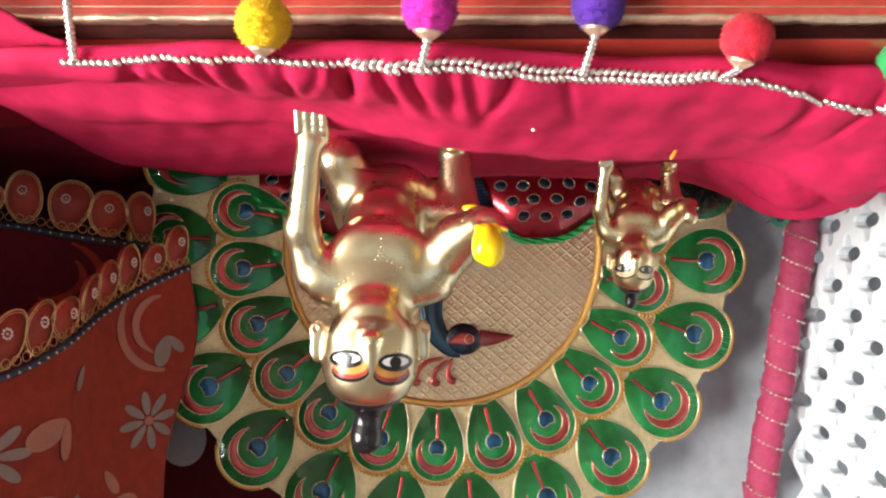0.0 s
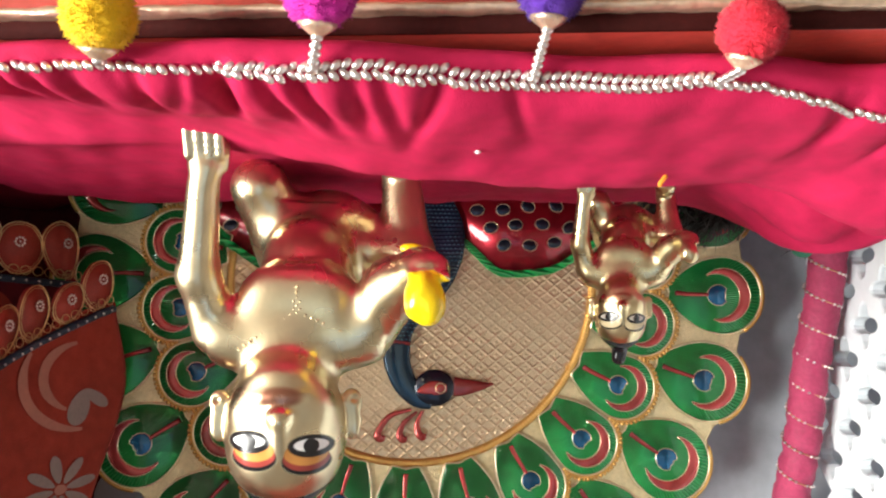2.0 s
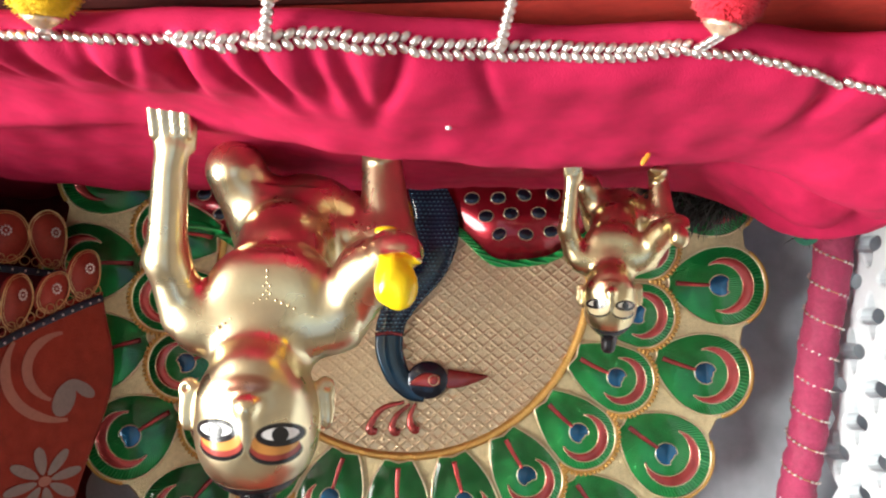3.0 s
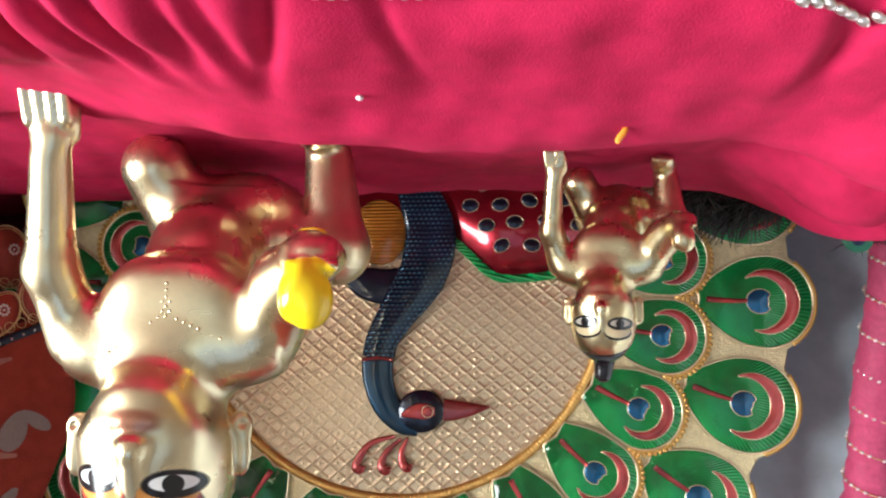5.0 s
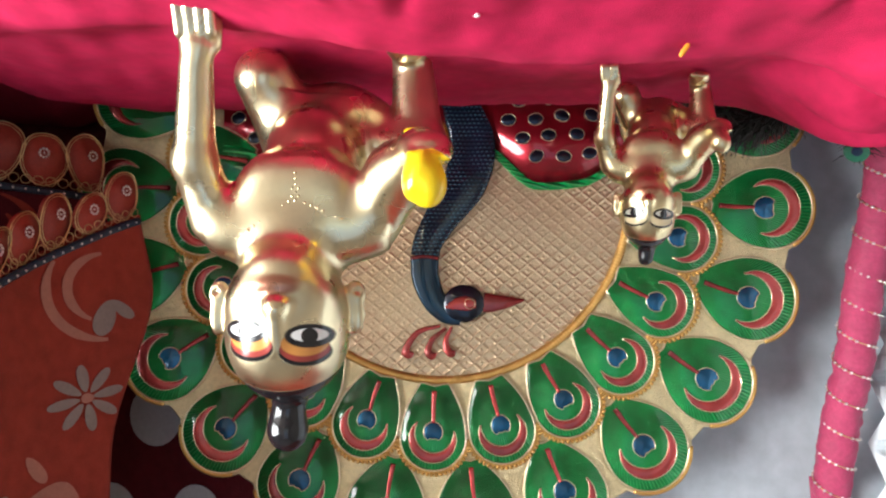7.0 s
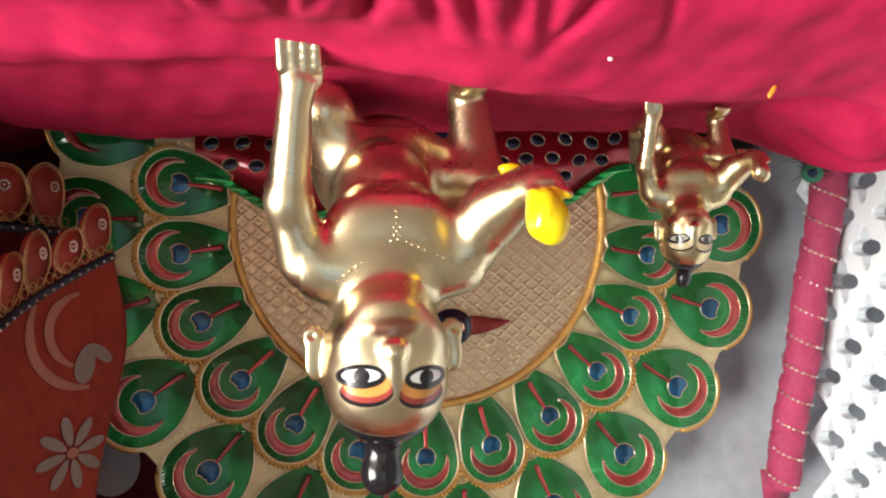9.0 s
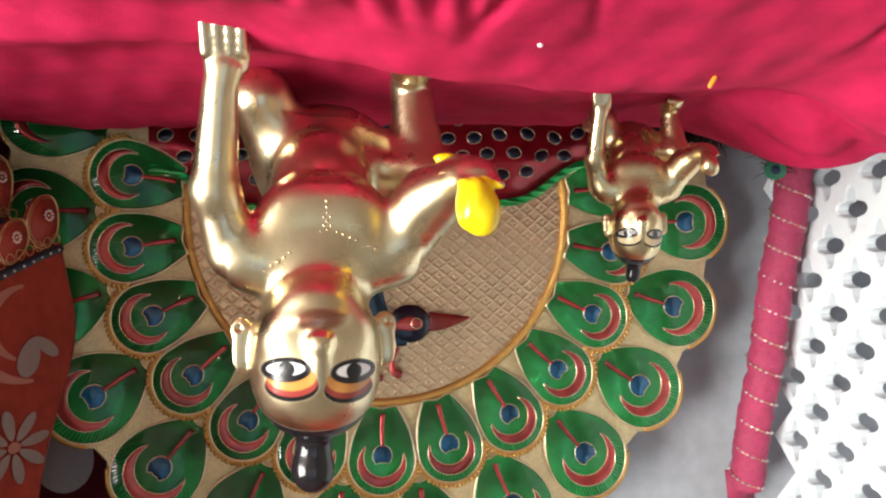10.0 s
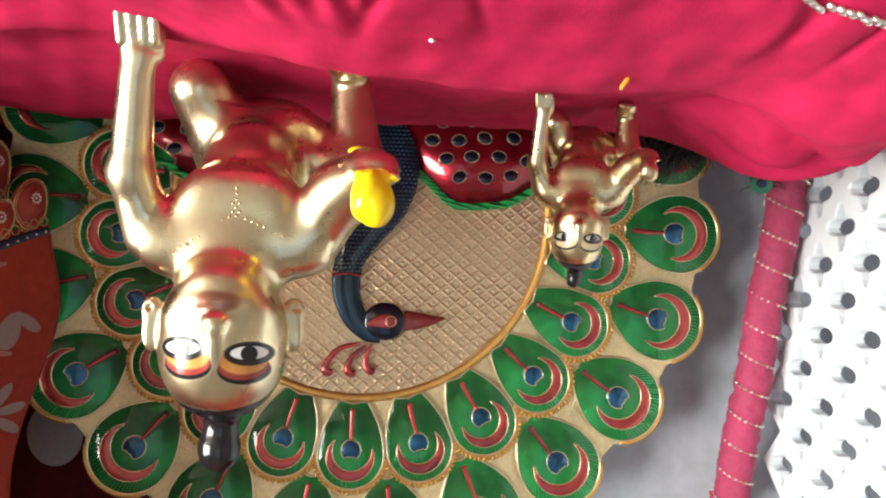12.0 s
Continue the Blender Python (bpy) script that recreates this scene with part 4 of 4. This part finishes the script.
sv, sf = [], []
K = 32
for i in range(-6, 3):
    for j in range(-3, 9):
        for half in (0, 1):
            cy, cz = 0.4245 + (i + half * 0.5) * PY, 0.253 + (j + half * 0.5) * PZ
            if not (0.26 < cy < 0.450 and SEAT + 0.012 < cz < 0.46):
                continue
            o = len(sv)
            for side, dx in ((0, 0.0), (1, -0.006)):
                for k in range(K):
                    t = 2 * math.pi * k / K
                    c, s = math.cos(t), math.sin(t)
                    rr_ = 1 / (abs(c) / (PY / 2) + abs(s) / (PZ / 2))
                    sv.append((dx, cy + c * rr_, cz + s * rr_))
                for grow, inn in ((1.10, 0.0), (1.0, 0.0008)):
                    for k in range(K):
                        t = 2 * math.pi * k / K
                        r = quatrefoil(t) * grow
                        r = min(r, 0.97 / (abs(math.cos(t)) / (PY / 2) + abs(math.sin(t)) / (PZ / 2)))
                        sv.append((dx - inn if side == 0 else dx + inn, cy + math.cos(t) * r * 0.92, cz + math.sin(t) * r))
            for side in (0, 1):
                for ring in (0, 1):
                    for k in range(K):
                        a, b = o + side * 3 * K + ring * K + k, o + side * 3 * K + ring * K + (k + 1) % K
                        q = (a, b, b + K, a + K)
                        sf.append(q[::-1] if side == 0 else q)
            for k in range(K):
                a, b = o + 2 * K + k, o + 2 * K + (k + 1) % K
                sf.append((a, a + 3 * K, b + 3 * K, b)[::-1])
sv = [(x + screen_x(y), y, z) for x, y, z in sv]
screen = empty("marble_screen", pose(0, 0, 0), "white marble screen pierced with quatrefoil holes, standing on the shrine base", "carved screen")
lattice = mesh_of("lattice", sv, sf, M["marble"], smooth=False)
part("lattice", lattice, None, screen)
bot = box(0.013, 0.21, 0.0135, (0, 0, 0), 0.001)
bo = part("bottom_rail", bot, M["marble"], screen, smooth=False)
bo.matrix_basis = pose(screen_x(0.36) - 0.0045, 0.36, SEAT + 0.0072, 0, 0, -8)
tagged(wall_piece("shrine_back", 0.58, 0.012, 0.42, (0, 0.474, SEAT + 0.211), M["grey"], "grey cloth-covered back panel of the shrine"), category="back panel")

# roof board is added out of view to cut the light from above
tagged(wall_piece("shrine_roof", 0.62, 0.30, 0.02, (0, 0.385, 0.60), M["base_red"], "plain red board, out of view, added over the shrine to shade it"), category="roof")
# east board is added to keep window light off the plate's left
tagged(wall_piece("shrine_side_east", 0.015, 0.29, 0.42, (0.297, 0.388, SEAT + 0.212), M["maroon"], "maroon side board added behind the curtains to block window light"), category="side panel")
tagged(wall_piece("shrine_side_west", 0.015, 0.29, 0.42, (-0.285, 0.388, SEAT + 0.212), M["blue_grey"], "blue-grey painted side of the shrine"), category="side panel")

# ---------------------------------------------------------------- rod wrapped in pink cloth
A, B = Vector((-0.1775, 0.410, 0.1795)), Vector((-0.1625, 0.450, 0.346))
rod = empty("wrapped_rod", pose(0, 0, 0), "rod wrapped in pink cloth and gold thread, leaning in the corner", "wrapped rod")
path, rad = [], []
nn = 150
for i in range(nn):
    f = i / (nn - 1)
    path.append(A.lerp(B, f) + Vector((0.0006 * math.sin(f * 17), 0, 0)))
    w = (f * 13) % 1.0
    rad.append(0.0070 + 0.0007 * math.sin(math.pi * w) ** 0.6 + 0.0002 * math.sin(f * 90))
rv, rf = tube(path, rad, 26)
rv = [Vector(v) + 0.0008 * Vector((noise.noise(Vector(v) * 330), noise.noise(Vector(v) * 320 + Vector((7, 0, 0))), 0)) for v in rv]
part("cloth_wrap", mesh_of("cloth_wrap", rv, rf, M["pink"]), None, rod)
axis = (B - A).normalized()
e1 = axis.cross(Vector((0, 1, 0))).normalized()
e2 = axis.cross(e1)
turns = 13
thread = []
for i in range(turns * 40):
    f = i / (turns * 40)
    t = 2 * math.pi * f * turns
    thread.append(A.lerp(B, f) + (e1 * math.cos(t) - e2 * math.sin(t)) * 0.0078)
part("gold_thread", mesh_of("gold_thread", *tube(thread, 0.00022, 5), M["gold_thread"]), None, rod, "twisted gold thread")
tagged(part("thread_sequin", mesh_of("thread_sequin", *joined([ball_shape(q, (0.00078, 0.00078, 0.0006), 6, 4) for i, q in enumerate(thread) if i % 2 == 0 and (i * 7) % 5]), M["silver"]), None, rod, "tiny glinting sequins on the thread"), kind="stuff")
tailv = [(B + e1 * dx + e2 * dy + axis * dz) for dx, dy, dz in ((-0.007, -0.006, -0.004), (0.007, -0.007, -0.004), (0.009, -0.006, 0.009), (-0.003, -0.005, 0.014), (-0.007, -0.0075, -0.004), (0.007, -0.0085, -0.004), (0.009, -0.0075, 0.009), (-0.003, -0.0065, 0.014))]
part("cloth_end", mesh_of("cloth_end", tailv, [(0, 1, 2, 3), (4, 7, 6, 5), (0, 4, 5, 1), (1, 5, 6, 2), (2, 6, 7, 3), (3, 7, 4, 0)], M["pink"]), None, rod)

# ---------------------------------------------------------------- peacock feather in the corner
plume = empty("peacock_feather", pose(-0.158, 0.402, 0.2075, -6, 12, 8), "dark peacock feather with a green eye, lying in the corner", "feather")
bs = []
rr = random.Random(2)
for i in range(130):
    t = rr.uniform(-2.6, 2.6)
    l = rr.uniform(0.004, 0.013)
    p0 = Vector((0.003 * math.sin(t), rr.uniform(-0.001, 0.001), 0.003 * math.cos(t) - rr.uniform(0, 0.012)))
    p1 = p0 + Vector((l * math.sin(t) * 0.8, rr.uniform(-0.003, 0.003), l * math.cos(t) * 0.55 - 0.002))
    bs.append(tube([p0, (p0 + p1) / 2 + Vector((0, 0, -0.001)), p1], [0.00028, 0.0002, 0.00006], 3))
for i in range(420):
    u = rr.random()
    p0 = Vector((0.020 + 0.040 * u, rr.uniform(0.004, 0.012), -0.016 + 0.010 * math.sin(u * 3.0) + rr.uniform(-0.004, 0.004)))
    t = rr.gauss(0, 0.6)
    p1 = p0 + Vector((0.012 * math.sin(t) + 0.004, rr.uniform(-0.004, 0.002), 0.013 * math.cos(t)))
    bs.append(tube([p0, (p0 + p1) / 2 + Vector((0.001, 0, 0)), p1], [0.00040, 0.0003, 0.00008], 3))
tagged(part("barb_fringe", mesh_of("barb_fringe", *joined(bs), M["feather_brown"]), None, plume), kind="stuff")
part("eye", mesh_of("eye", *plate_shape([(0.0046 * math.sin(t), 0.0040 * math.cos(t)) for t in np.linspace(0, 2 * math.pi, 24, endpoint=False)], 0.0006, 0.0004), M["feather_green"]), None, plume, "iridescent green eye").location = (0, -0.0012, 0)
part("pupil", mesh_of("pupil", *plate_shape([(0.0020 * math.sin(t), 0.0018 * math.cos(t)) for t in np.linspace(0, 2 * math.pi, 18, endpoint=False)], 0.0005, 0.0003), M["feather_blue"]), None, plume).location = (0, -0.0020, 0)
part("quill", mesh_of("quill", *tube([(0, 0.001, 0), (0.002, 0.002, -0.014), (0.004, 0.004, -0.027)], [0.0005, 0.0007, 0.0009], 6), M["wire"]), None, plume)


# ---------------------------------------------------------------- printed curtains
class Drape:
    """A hanging cloth: plan along control points (x, y, height of the hem), ripples, and places on its face."""
    def __init__(self, ctrl, top, ripple, seed, lead=0.0):
        self.lead = lead
        self.c, self.top, self.ripple, self.seed = curve_points(ctrl, 240), top, ripple, seed
        seg = np.linalg.norm(np.diff(self.c[:, :2], axis=0), axis=1)
        self.s = np.r_[0, np.cumsum(seg)]
    def at(self, s, z, off=0.0):
        x, y = np.interp(s, self.s, self.c[:, 0]), np.interp(s, self.s, self.c[:, 1])
        x2, y2 = np.interp(s + 0.004, self.s, self.c[:, 0]), np.interp(s + 0.004, self.s, self.c[:, 1])
        x1, y1 = np.interp(s - 0.004, self.s, self.c[:, 0]), np.interp(s - 0.004, self.s, self.c[:, 1])
        d = Vector((x2 - x1, y2 - y1, 0)).normalized()
        n = Vector((-d.y, d.x, 0))
        if n.y > 0 or (abs(n.y) < 0.3 and n.x > 0):
            n = -n
        w = float(waves(np.array(s), np.array(z * 0.25), self.seed, 90)) * self.ripple
        p = Vector((x, y, z)) + n * (w + off)
        return p, d, n
    def hem(self, s):
        return float(np.interp(s, self.s, self.c[:, 2]))


def curtain(name, drape, key, petal_size, label, prints):
    ob = empty(name, pose(0, 0, 0), label, "curtain")
    length = drape.s[-1]
    nu, nv = int(length / 0.0022), 50
    verts = []
    for side in (0.0, -0.0012):
        for i in range(nu):
            for j in range(nv):
                f = (j / (nv - 1)) ** 1.6
                s = length * i / (nu - 1)
                z = drape.hem(s) + (drape.top - drape.hem(s)) * f
                up = z - drape.hem(0)
                cut = drape.lead * (1 - 0.85 * math.exp(-((up - 0.031) / 0.022) ** 2)) + 0.012 * float(smooth01((up - 0.045) / 0.05))
                s = cut + (length - cut) * i / (nu - 1)
                verts.append(tuple(drape.at(s, z, side)[0]))
    fs = grid_faces(nu, nv)
    n0 = nu * nv
    faces = fs + [tuple(q + n0 for q in f[::-1]) for f in fs] + [(i * nv, (i + 1) * nv, (i + 1) * nv + n0, i * nv + n0) for i in range(nu - 1)]
    faces += [(j, j + 1, j + 1 + n0, j + n0) for j in range(nv - 1)]
    part("cloth", mesh_of("cloth", verts, faces, M[key]), None, ob)
    line = [drape.at(s, drape.hem(s) + 0.001, 0.0012)[0] for s in np.linspace(drape.lead + 0.0005, length, 160)]
    part("braid", mesh_of("braid", *tube(line, 0.0015, 7), M["braid"]), None, ob, "dark blue braid with silver beads")
    glints = [ball_shape(drape.at(s, drape.hem(s) + 0.001, 0.0030)[0], (0.0005,) * 3, 6, 4) for s in np.arange(drape.lead + 0.003, length, 0.0042)]
    tagged(part("bead_row", mesh_of("bead_row", *joined(glints), M["silver"]), None, ob), kind="stuff")
    loops = []
    for s in np.arange(drape.lead + 0.003, length - 0.003, 0.0042):
        ring = []
        for t in np.linspace(0, 2 * math.pi, 12, endpoint=False):
            p, d, n = drape.at(s + 0.0018 * math.cos(t), drape.hem(s) - 0.0030 + 0.0018 * math.sin(t), 0.0016)
            ring.append(p)
        loops.append(tube(ring, 0.0002, 5, True))
    tagged(part("gold_lacework", mesh_of("gold_lacework", *joined(loops), M["gold_thread"]), None, ob), kind="stuff")
    s = drape.lead + petal_size * 0.55
    prr = random.Random(len(prints))
    while s < length - petal_size * 0.5:
        w, h = petal_size * 0.5 * prr.uniform(0.86, 1.08), petal_size * 1.25 * prr.uniform(0.85, 1.2)
        slant = prr.uniform(-0.18, 0.18)
        out, rim = [], []
        for t in np.linspace(0, 2 * math.pi, 26, endpoint=False):
            dx, dz = w * math.sin(t) * (1 + 0.05 * math.sin(3 * t + s * 900)), h * 0.5 * (math.cos(t) - 1) * (1 + 0.08 * math.cos(t))
            dx -= slant * dz
            p, d, n = drape.at(s + dx, drape.hem(s + dx * 0.6) - 0.0012 + dz, 0.0006 + 0.002 * (1 - math.cos(t)) / 2)
            out.append((p, n)); rim.append(p + n * 0.0006)
        k = len(out)
        mid = sum((p for p, _ in out), Vector()) / k + out[0][1] * 0.0008
        pv = [tuple(p) for p, _ in out] + [tuple(p - n * 0.0012) for p, n in out] + [tuple(mid)]
        pf = [(i, (i + 1) % k, 2 * k) for i in range(k)] + [(i, i + k, (i + 1) % k + k, (i + 1) % k) for i in range(k)] + [tuple(range(k, 2 * k))]
        po = part("lace_petal", mesh_of("lace_petal", pv, pf, M["petal"]), None, ob)
        part("rim", mesh_of("rim", *joined([tube(rim, 0.00026, 5, True), tube([q.lerp(mid, 0.10) + out[0][1] * 0.0003 for q in rim], 0.00014, 4, True)]), M["gold_thread"]), None, po)
        p, d, n = drape.at(s, drape.hem(s) - h * 0.62, 0.0042)
        stud = [ball_shape(p + d * 0.0017 * math.cos(a) + Vector((0, 0, 0.0017 * math.sin(a))), (0.00055,) * 3, 6, 4) for a in np.linspace(0, 2 * math.pi, 9, endpoint=False)] + [ball_shape(p, (0.0005,) * 3, 6, 4)]
        part("stud", mesh_of("stud", *joined(stud), M["silver"]), None, po)
        s += petal_size * 0.97
    for kind, s0, z0, size, turn, pk in prints:
        s0 += drape.lead
        shapes = []
        def blade(cx, cz, ang, l, w):
            ca, sa = math.cos(radians(ang)), math.sin(radians(ang))
            ring = []
            for t in np.linspace(0, 2 * math.pi, 20, endpoint=False):
                u, v = l * (1 - math.cos(t)) / 2, w * math.sin(t) * (0.6 + 0.4 * math.sin(t / 2))
                ring.append(drape.at(s0 + 1.35 * (cx + u * ca - v * sa), z0 + cz + u * sa + v * ca, 0.0007)[0])
            c = sum(ring, Vector()) / len(ring)
            shapes.append(([tuple(q) for q in ring] + [tuple(c)], [(i, (i + 1) % 20, 20) for i in range(20)]))
        def bow(r0, a0, a1, w):
            pts = []
            for f in np.linspace(0, 1, 26):
                a = radians(a0 + (a1 - a0) * f)
                ww = w * min(1.0, 0.35 + 2.5 * min(f, 1 - f))
                for q in (r0 - ww / 2, r0 + ww / 2):
                    pts.append(tuple(drape.at(s0 + 1.35 * q * math.cos(a), z0 + q * math.sin(a), 0.0007)[0]))
            shapes.append((pts, [(2 * i, 2 * i + 1, 2 * i + 3, 2 * i + 2) for i in range(25)]))
        if kind == "flower":
            for i in range(8):
                a = turn + 45 * i
                blade(size * 0.18 * math.cos(radians(a)), size * 0.18 * math.sin(radians(a)), a, size * 0.85, size * 0.17)
        elif kind == "leaf":
            blade(0, 0, turn, size, size * 0.3)
            blade(0, 0, turn + 65, size * 0.8, size * 0.18)
        elif kind == "blade":
            blade(0, 0, turn, size, size * 0.2)
        elif kind == "spot":
            blade(-size / 2, 0, 0, size, size * 0.5)
        else:
            bow(size, turn + 25, turn + 145, size * 0.17)
            bow(size * 0.66, turn - 25, turn + 120, size * 0.16)
        part("printed_" + kind, mesh_of("printed_" + kind, *joined(shapes), M[pk]), None, ob)
        if kind == "flower":
            shapes.clear()
            blade(-size * 0.17, 0, 0, size * 0.34, size * 0.17)
            sv2 = [tuple(Vector(q) + drape.at(s0, z0)[2] * 0.0004) for q in shapes[0][0]]
            part("printed_heart", mesh_of("printed_heart", sv2, shapes[0][1], M["print_pink"]), None, ob)
    return ob


# last points, out of view, extend the curtain low to block window light
front_drape = Drape([(0.1160, 0.4115, 0.2280), (0.1210, 0.4035, 0.2295), (0.1280, 0.3900, 0.2345), (0.1345, 0.3720, 0.2420), (0.1395, 0.345, 0.2530), (0.1425, 0.318, 0.2640), (0.151, 0.292, 0.2725), (0.172, 0.268, 0.270), (0.200, 0.254, 0.242), (0.240, 0.244, 0.212), (0.286, 0.240, 0.200)], 0.58, 0.0022, 21, 0.0095)
PRINTS = [("scroll", 0.0150, 0.2570, 0.020, -55, "print_pink"), ("flower", 0.0245, 0.2985, 0.0125, 10, "print_grey"), ("leaf", 0.080, 0.292, 0.018, 20, "print_pink"),
          ("leaf", 0.034, 0.328, 0.018, 40, "print_pink"), ("blade", 0.068, 0.272, 0.010, 70, "print_grey"), ("leaf", 0.105, 0.318, 0.02, 100, "print_pink"),
          ("flower", 0.075, 0.335, 0.014, 30, "print_grey"), ("leaf", 0.014, 0.262, 0.014, 75, "print_grey"), ("blade", 0.05, 0.316, 0.012, 120, "print_pink"),
          ("flower", 0.118, 0.300, 0.013, 0, "print_grey"), ("scroll", 0.10, 0.345, 0.018, 60, "print_pink"), ("blade", 0.016, 0.345, 0.013, 80, "print_pink")]
curtain("printed_curtain", front_drape, "curtain", 0.0155, "orange-red printed cotton curtain with a scalloped gold lace hem", PRINTS)
# far end lengthened likewise, as an added light block
back_drape = Drape([(0.140, 0.4150, 0.2200), (0.152, 0.396, 0.2185), (0.170, 0.385, 0.2160), (0.195, 0.378, 0.2120), (0.24, 0.370, 0.208), (0.30, 0.36, 0.205)], 0.58, 0.0022, 22)
curtain("maroon_curtain", back_drape, "maroon", 0.0175, "dark maroon curtain with scalloped gold lace hem, behind the orange one", [("scroll", 0.05, 0.235, 0.016, 100, "curtain")])
rear_drape = Drape([(0.045, 0.4600, 0.182), (0.10, 0.458, 0.182), (0.16, 0.460, 0.182), (0.28, 0.456, 0.182)], 0.58, 0.0012, 23)
cloth_v = []
nu, nv = 90, 60
for side in (0.0, -0.0012):
    for i in range(nu):
        s = rear_drape.s[-1] * i / (nu - 1)
        for j in range(nv):
            cloth_v.append(tuple(rear_drape.at(s, 0.1768 + 0.4 * j / (nv - 1), side)[0]))
fs = grid_faces(nu, nv)
rear = empty("maroon_backcloth", pose(0, 0, 0), "maroon backcloth printed with large off-white spots, hanging behind the plate", "backcloth")
part("cloth", mesh_of("cloth", cloth_v, fs + [tuple(q + nu * nv for q in f[::-1]) for f in fs], M["maroon"]), None, rear)
for i in range(6):
    for j in range(5):
        s0, z0 = 0.030 + 0.042 * i + 0.02 * (j % 2), 0.272 + 0.046 * j
        ring = [tuple(rear_drape.at(s0 + 0.0125 * math.sin(t), z0 + 0.0145 * math.cos(t), 0.001)[0]) for t in np.linspace(0, 2 * math.pi, 24, endpoint=False)]
        c = tuple(rear_drape.at(s0, z0, 0.0012)[0])
        part("printed_spot", mesh_of("printed_spot", ring + [c], [(q, (q + 1) % 24, 24) for q in range(24)], M["print_white"]), None, rear)

gx, gy = np.meshgrid(np.linspace(0.095, 0.288, 110), np.linspace(0.242, 0.4575, 110), indexing="ij")
gz = SEAT + 0.0016 + 0.0075 * np.clip(waves(gx, gy, 31, 55) + 0.35, 0, 2) * smooth01((gx - 0.145) / 0.03) * smooth01((0.287 - gx) / 0.01) * smooth01((gy - 0.243) / 0.02) * smooth01((0.457 - gy) / 0.01)
under = [(x, y, SEAT + 0.0004) for x, y in zip(gx.ravel(), gy.ravel())]
fs = grid_faces(110, 110)
tagged(new("maroon_cloth", mesh_of("maroon_cloth", list(np.c_[gx.ravel(), gy.ravel(), gz.ravel()]) + under, fs + [tuple(q + 12100 for q in f[::-1]) for f in fs], M["dark_crimson"])),
       "rumpled dark crimson cloth spread on the shrine base beside the cushion", "cloth")

# ---------------------------------------------------------------- crumbs on the cushion
def on_front(x, y):
    i = int(np.argmin(abs(ux - x)))
    js = range(TRIM_J, PEAK + 40)
    j = min(js, key=lambda q: abs(Y[i, q] - y))
    return Vector((x, float(Y[i, j]), float(Z[i, j])))


p = on_front(-0.0268, 0.2525)
tagged(new("white_crumb", mesh_of("white_crumb", *ball_shape(p + Vector((0, -0.0001, 0.0006)), (0.0007, 0.0006, 0.0005), 9, 7), M["white_paint"])), "tiny white crumb lying on the cushion", "crumb")
p = on_front(-0.0730, 0.2700)
v, f = ball_shape((0, 0, 0), (0.0008, 0.0005, 0.0017), 10, 8)
v = [Vector(q) + Vector((0.0008 * math.sin(q[2] * 900), 0.0, 0)) + p + Vector((0, -0.0006, 0.0012)) for q in v]
tagged(new("petal_flake", mesh_of("petal_flake", v, f, M["marigold"])), "curled orange petal flake lying on the cushion", "petal")
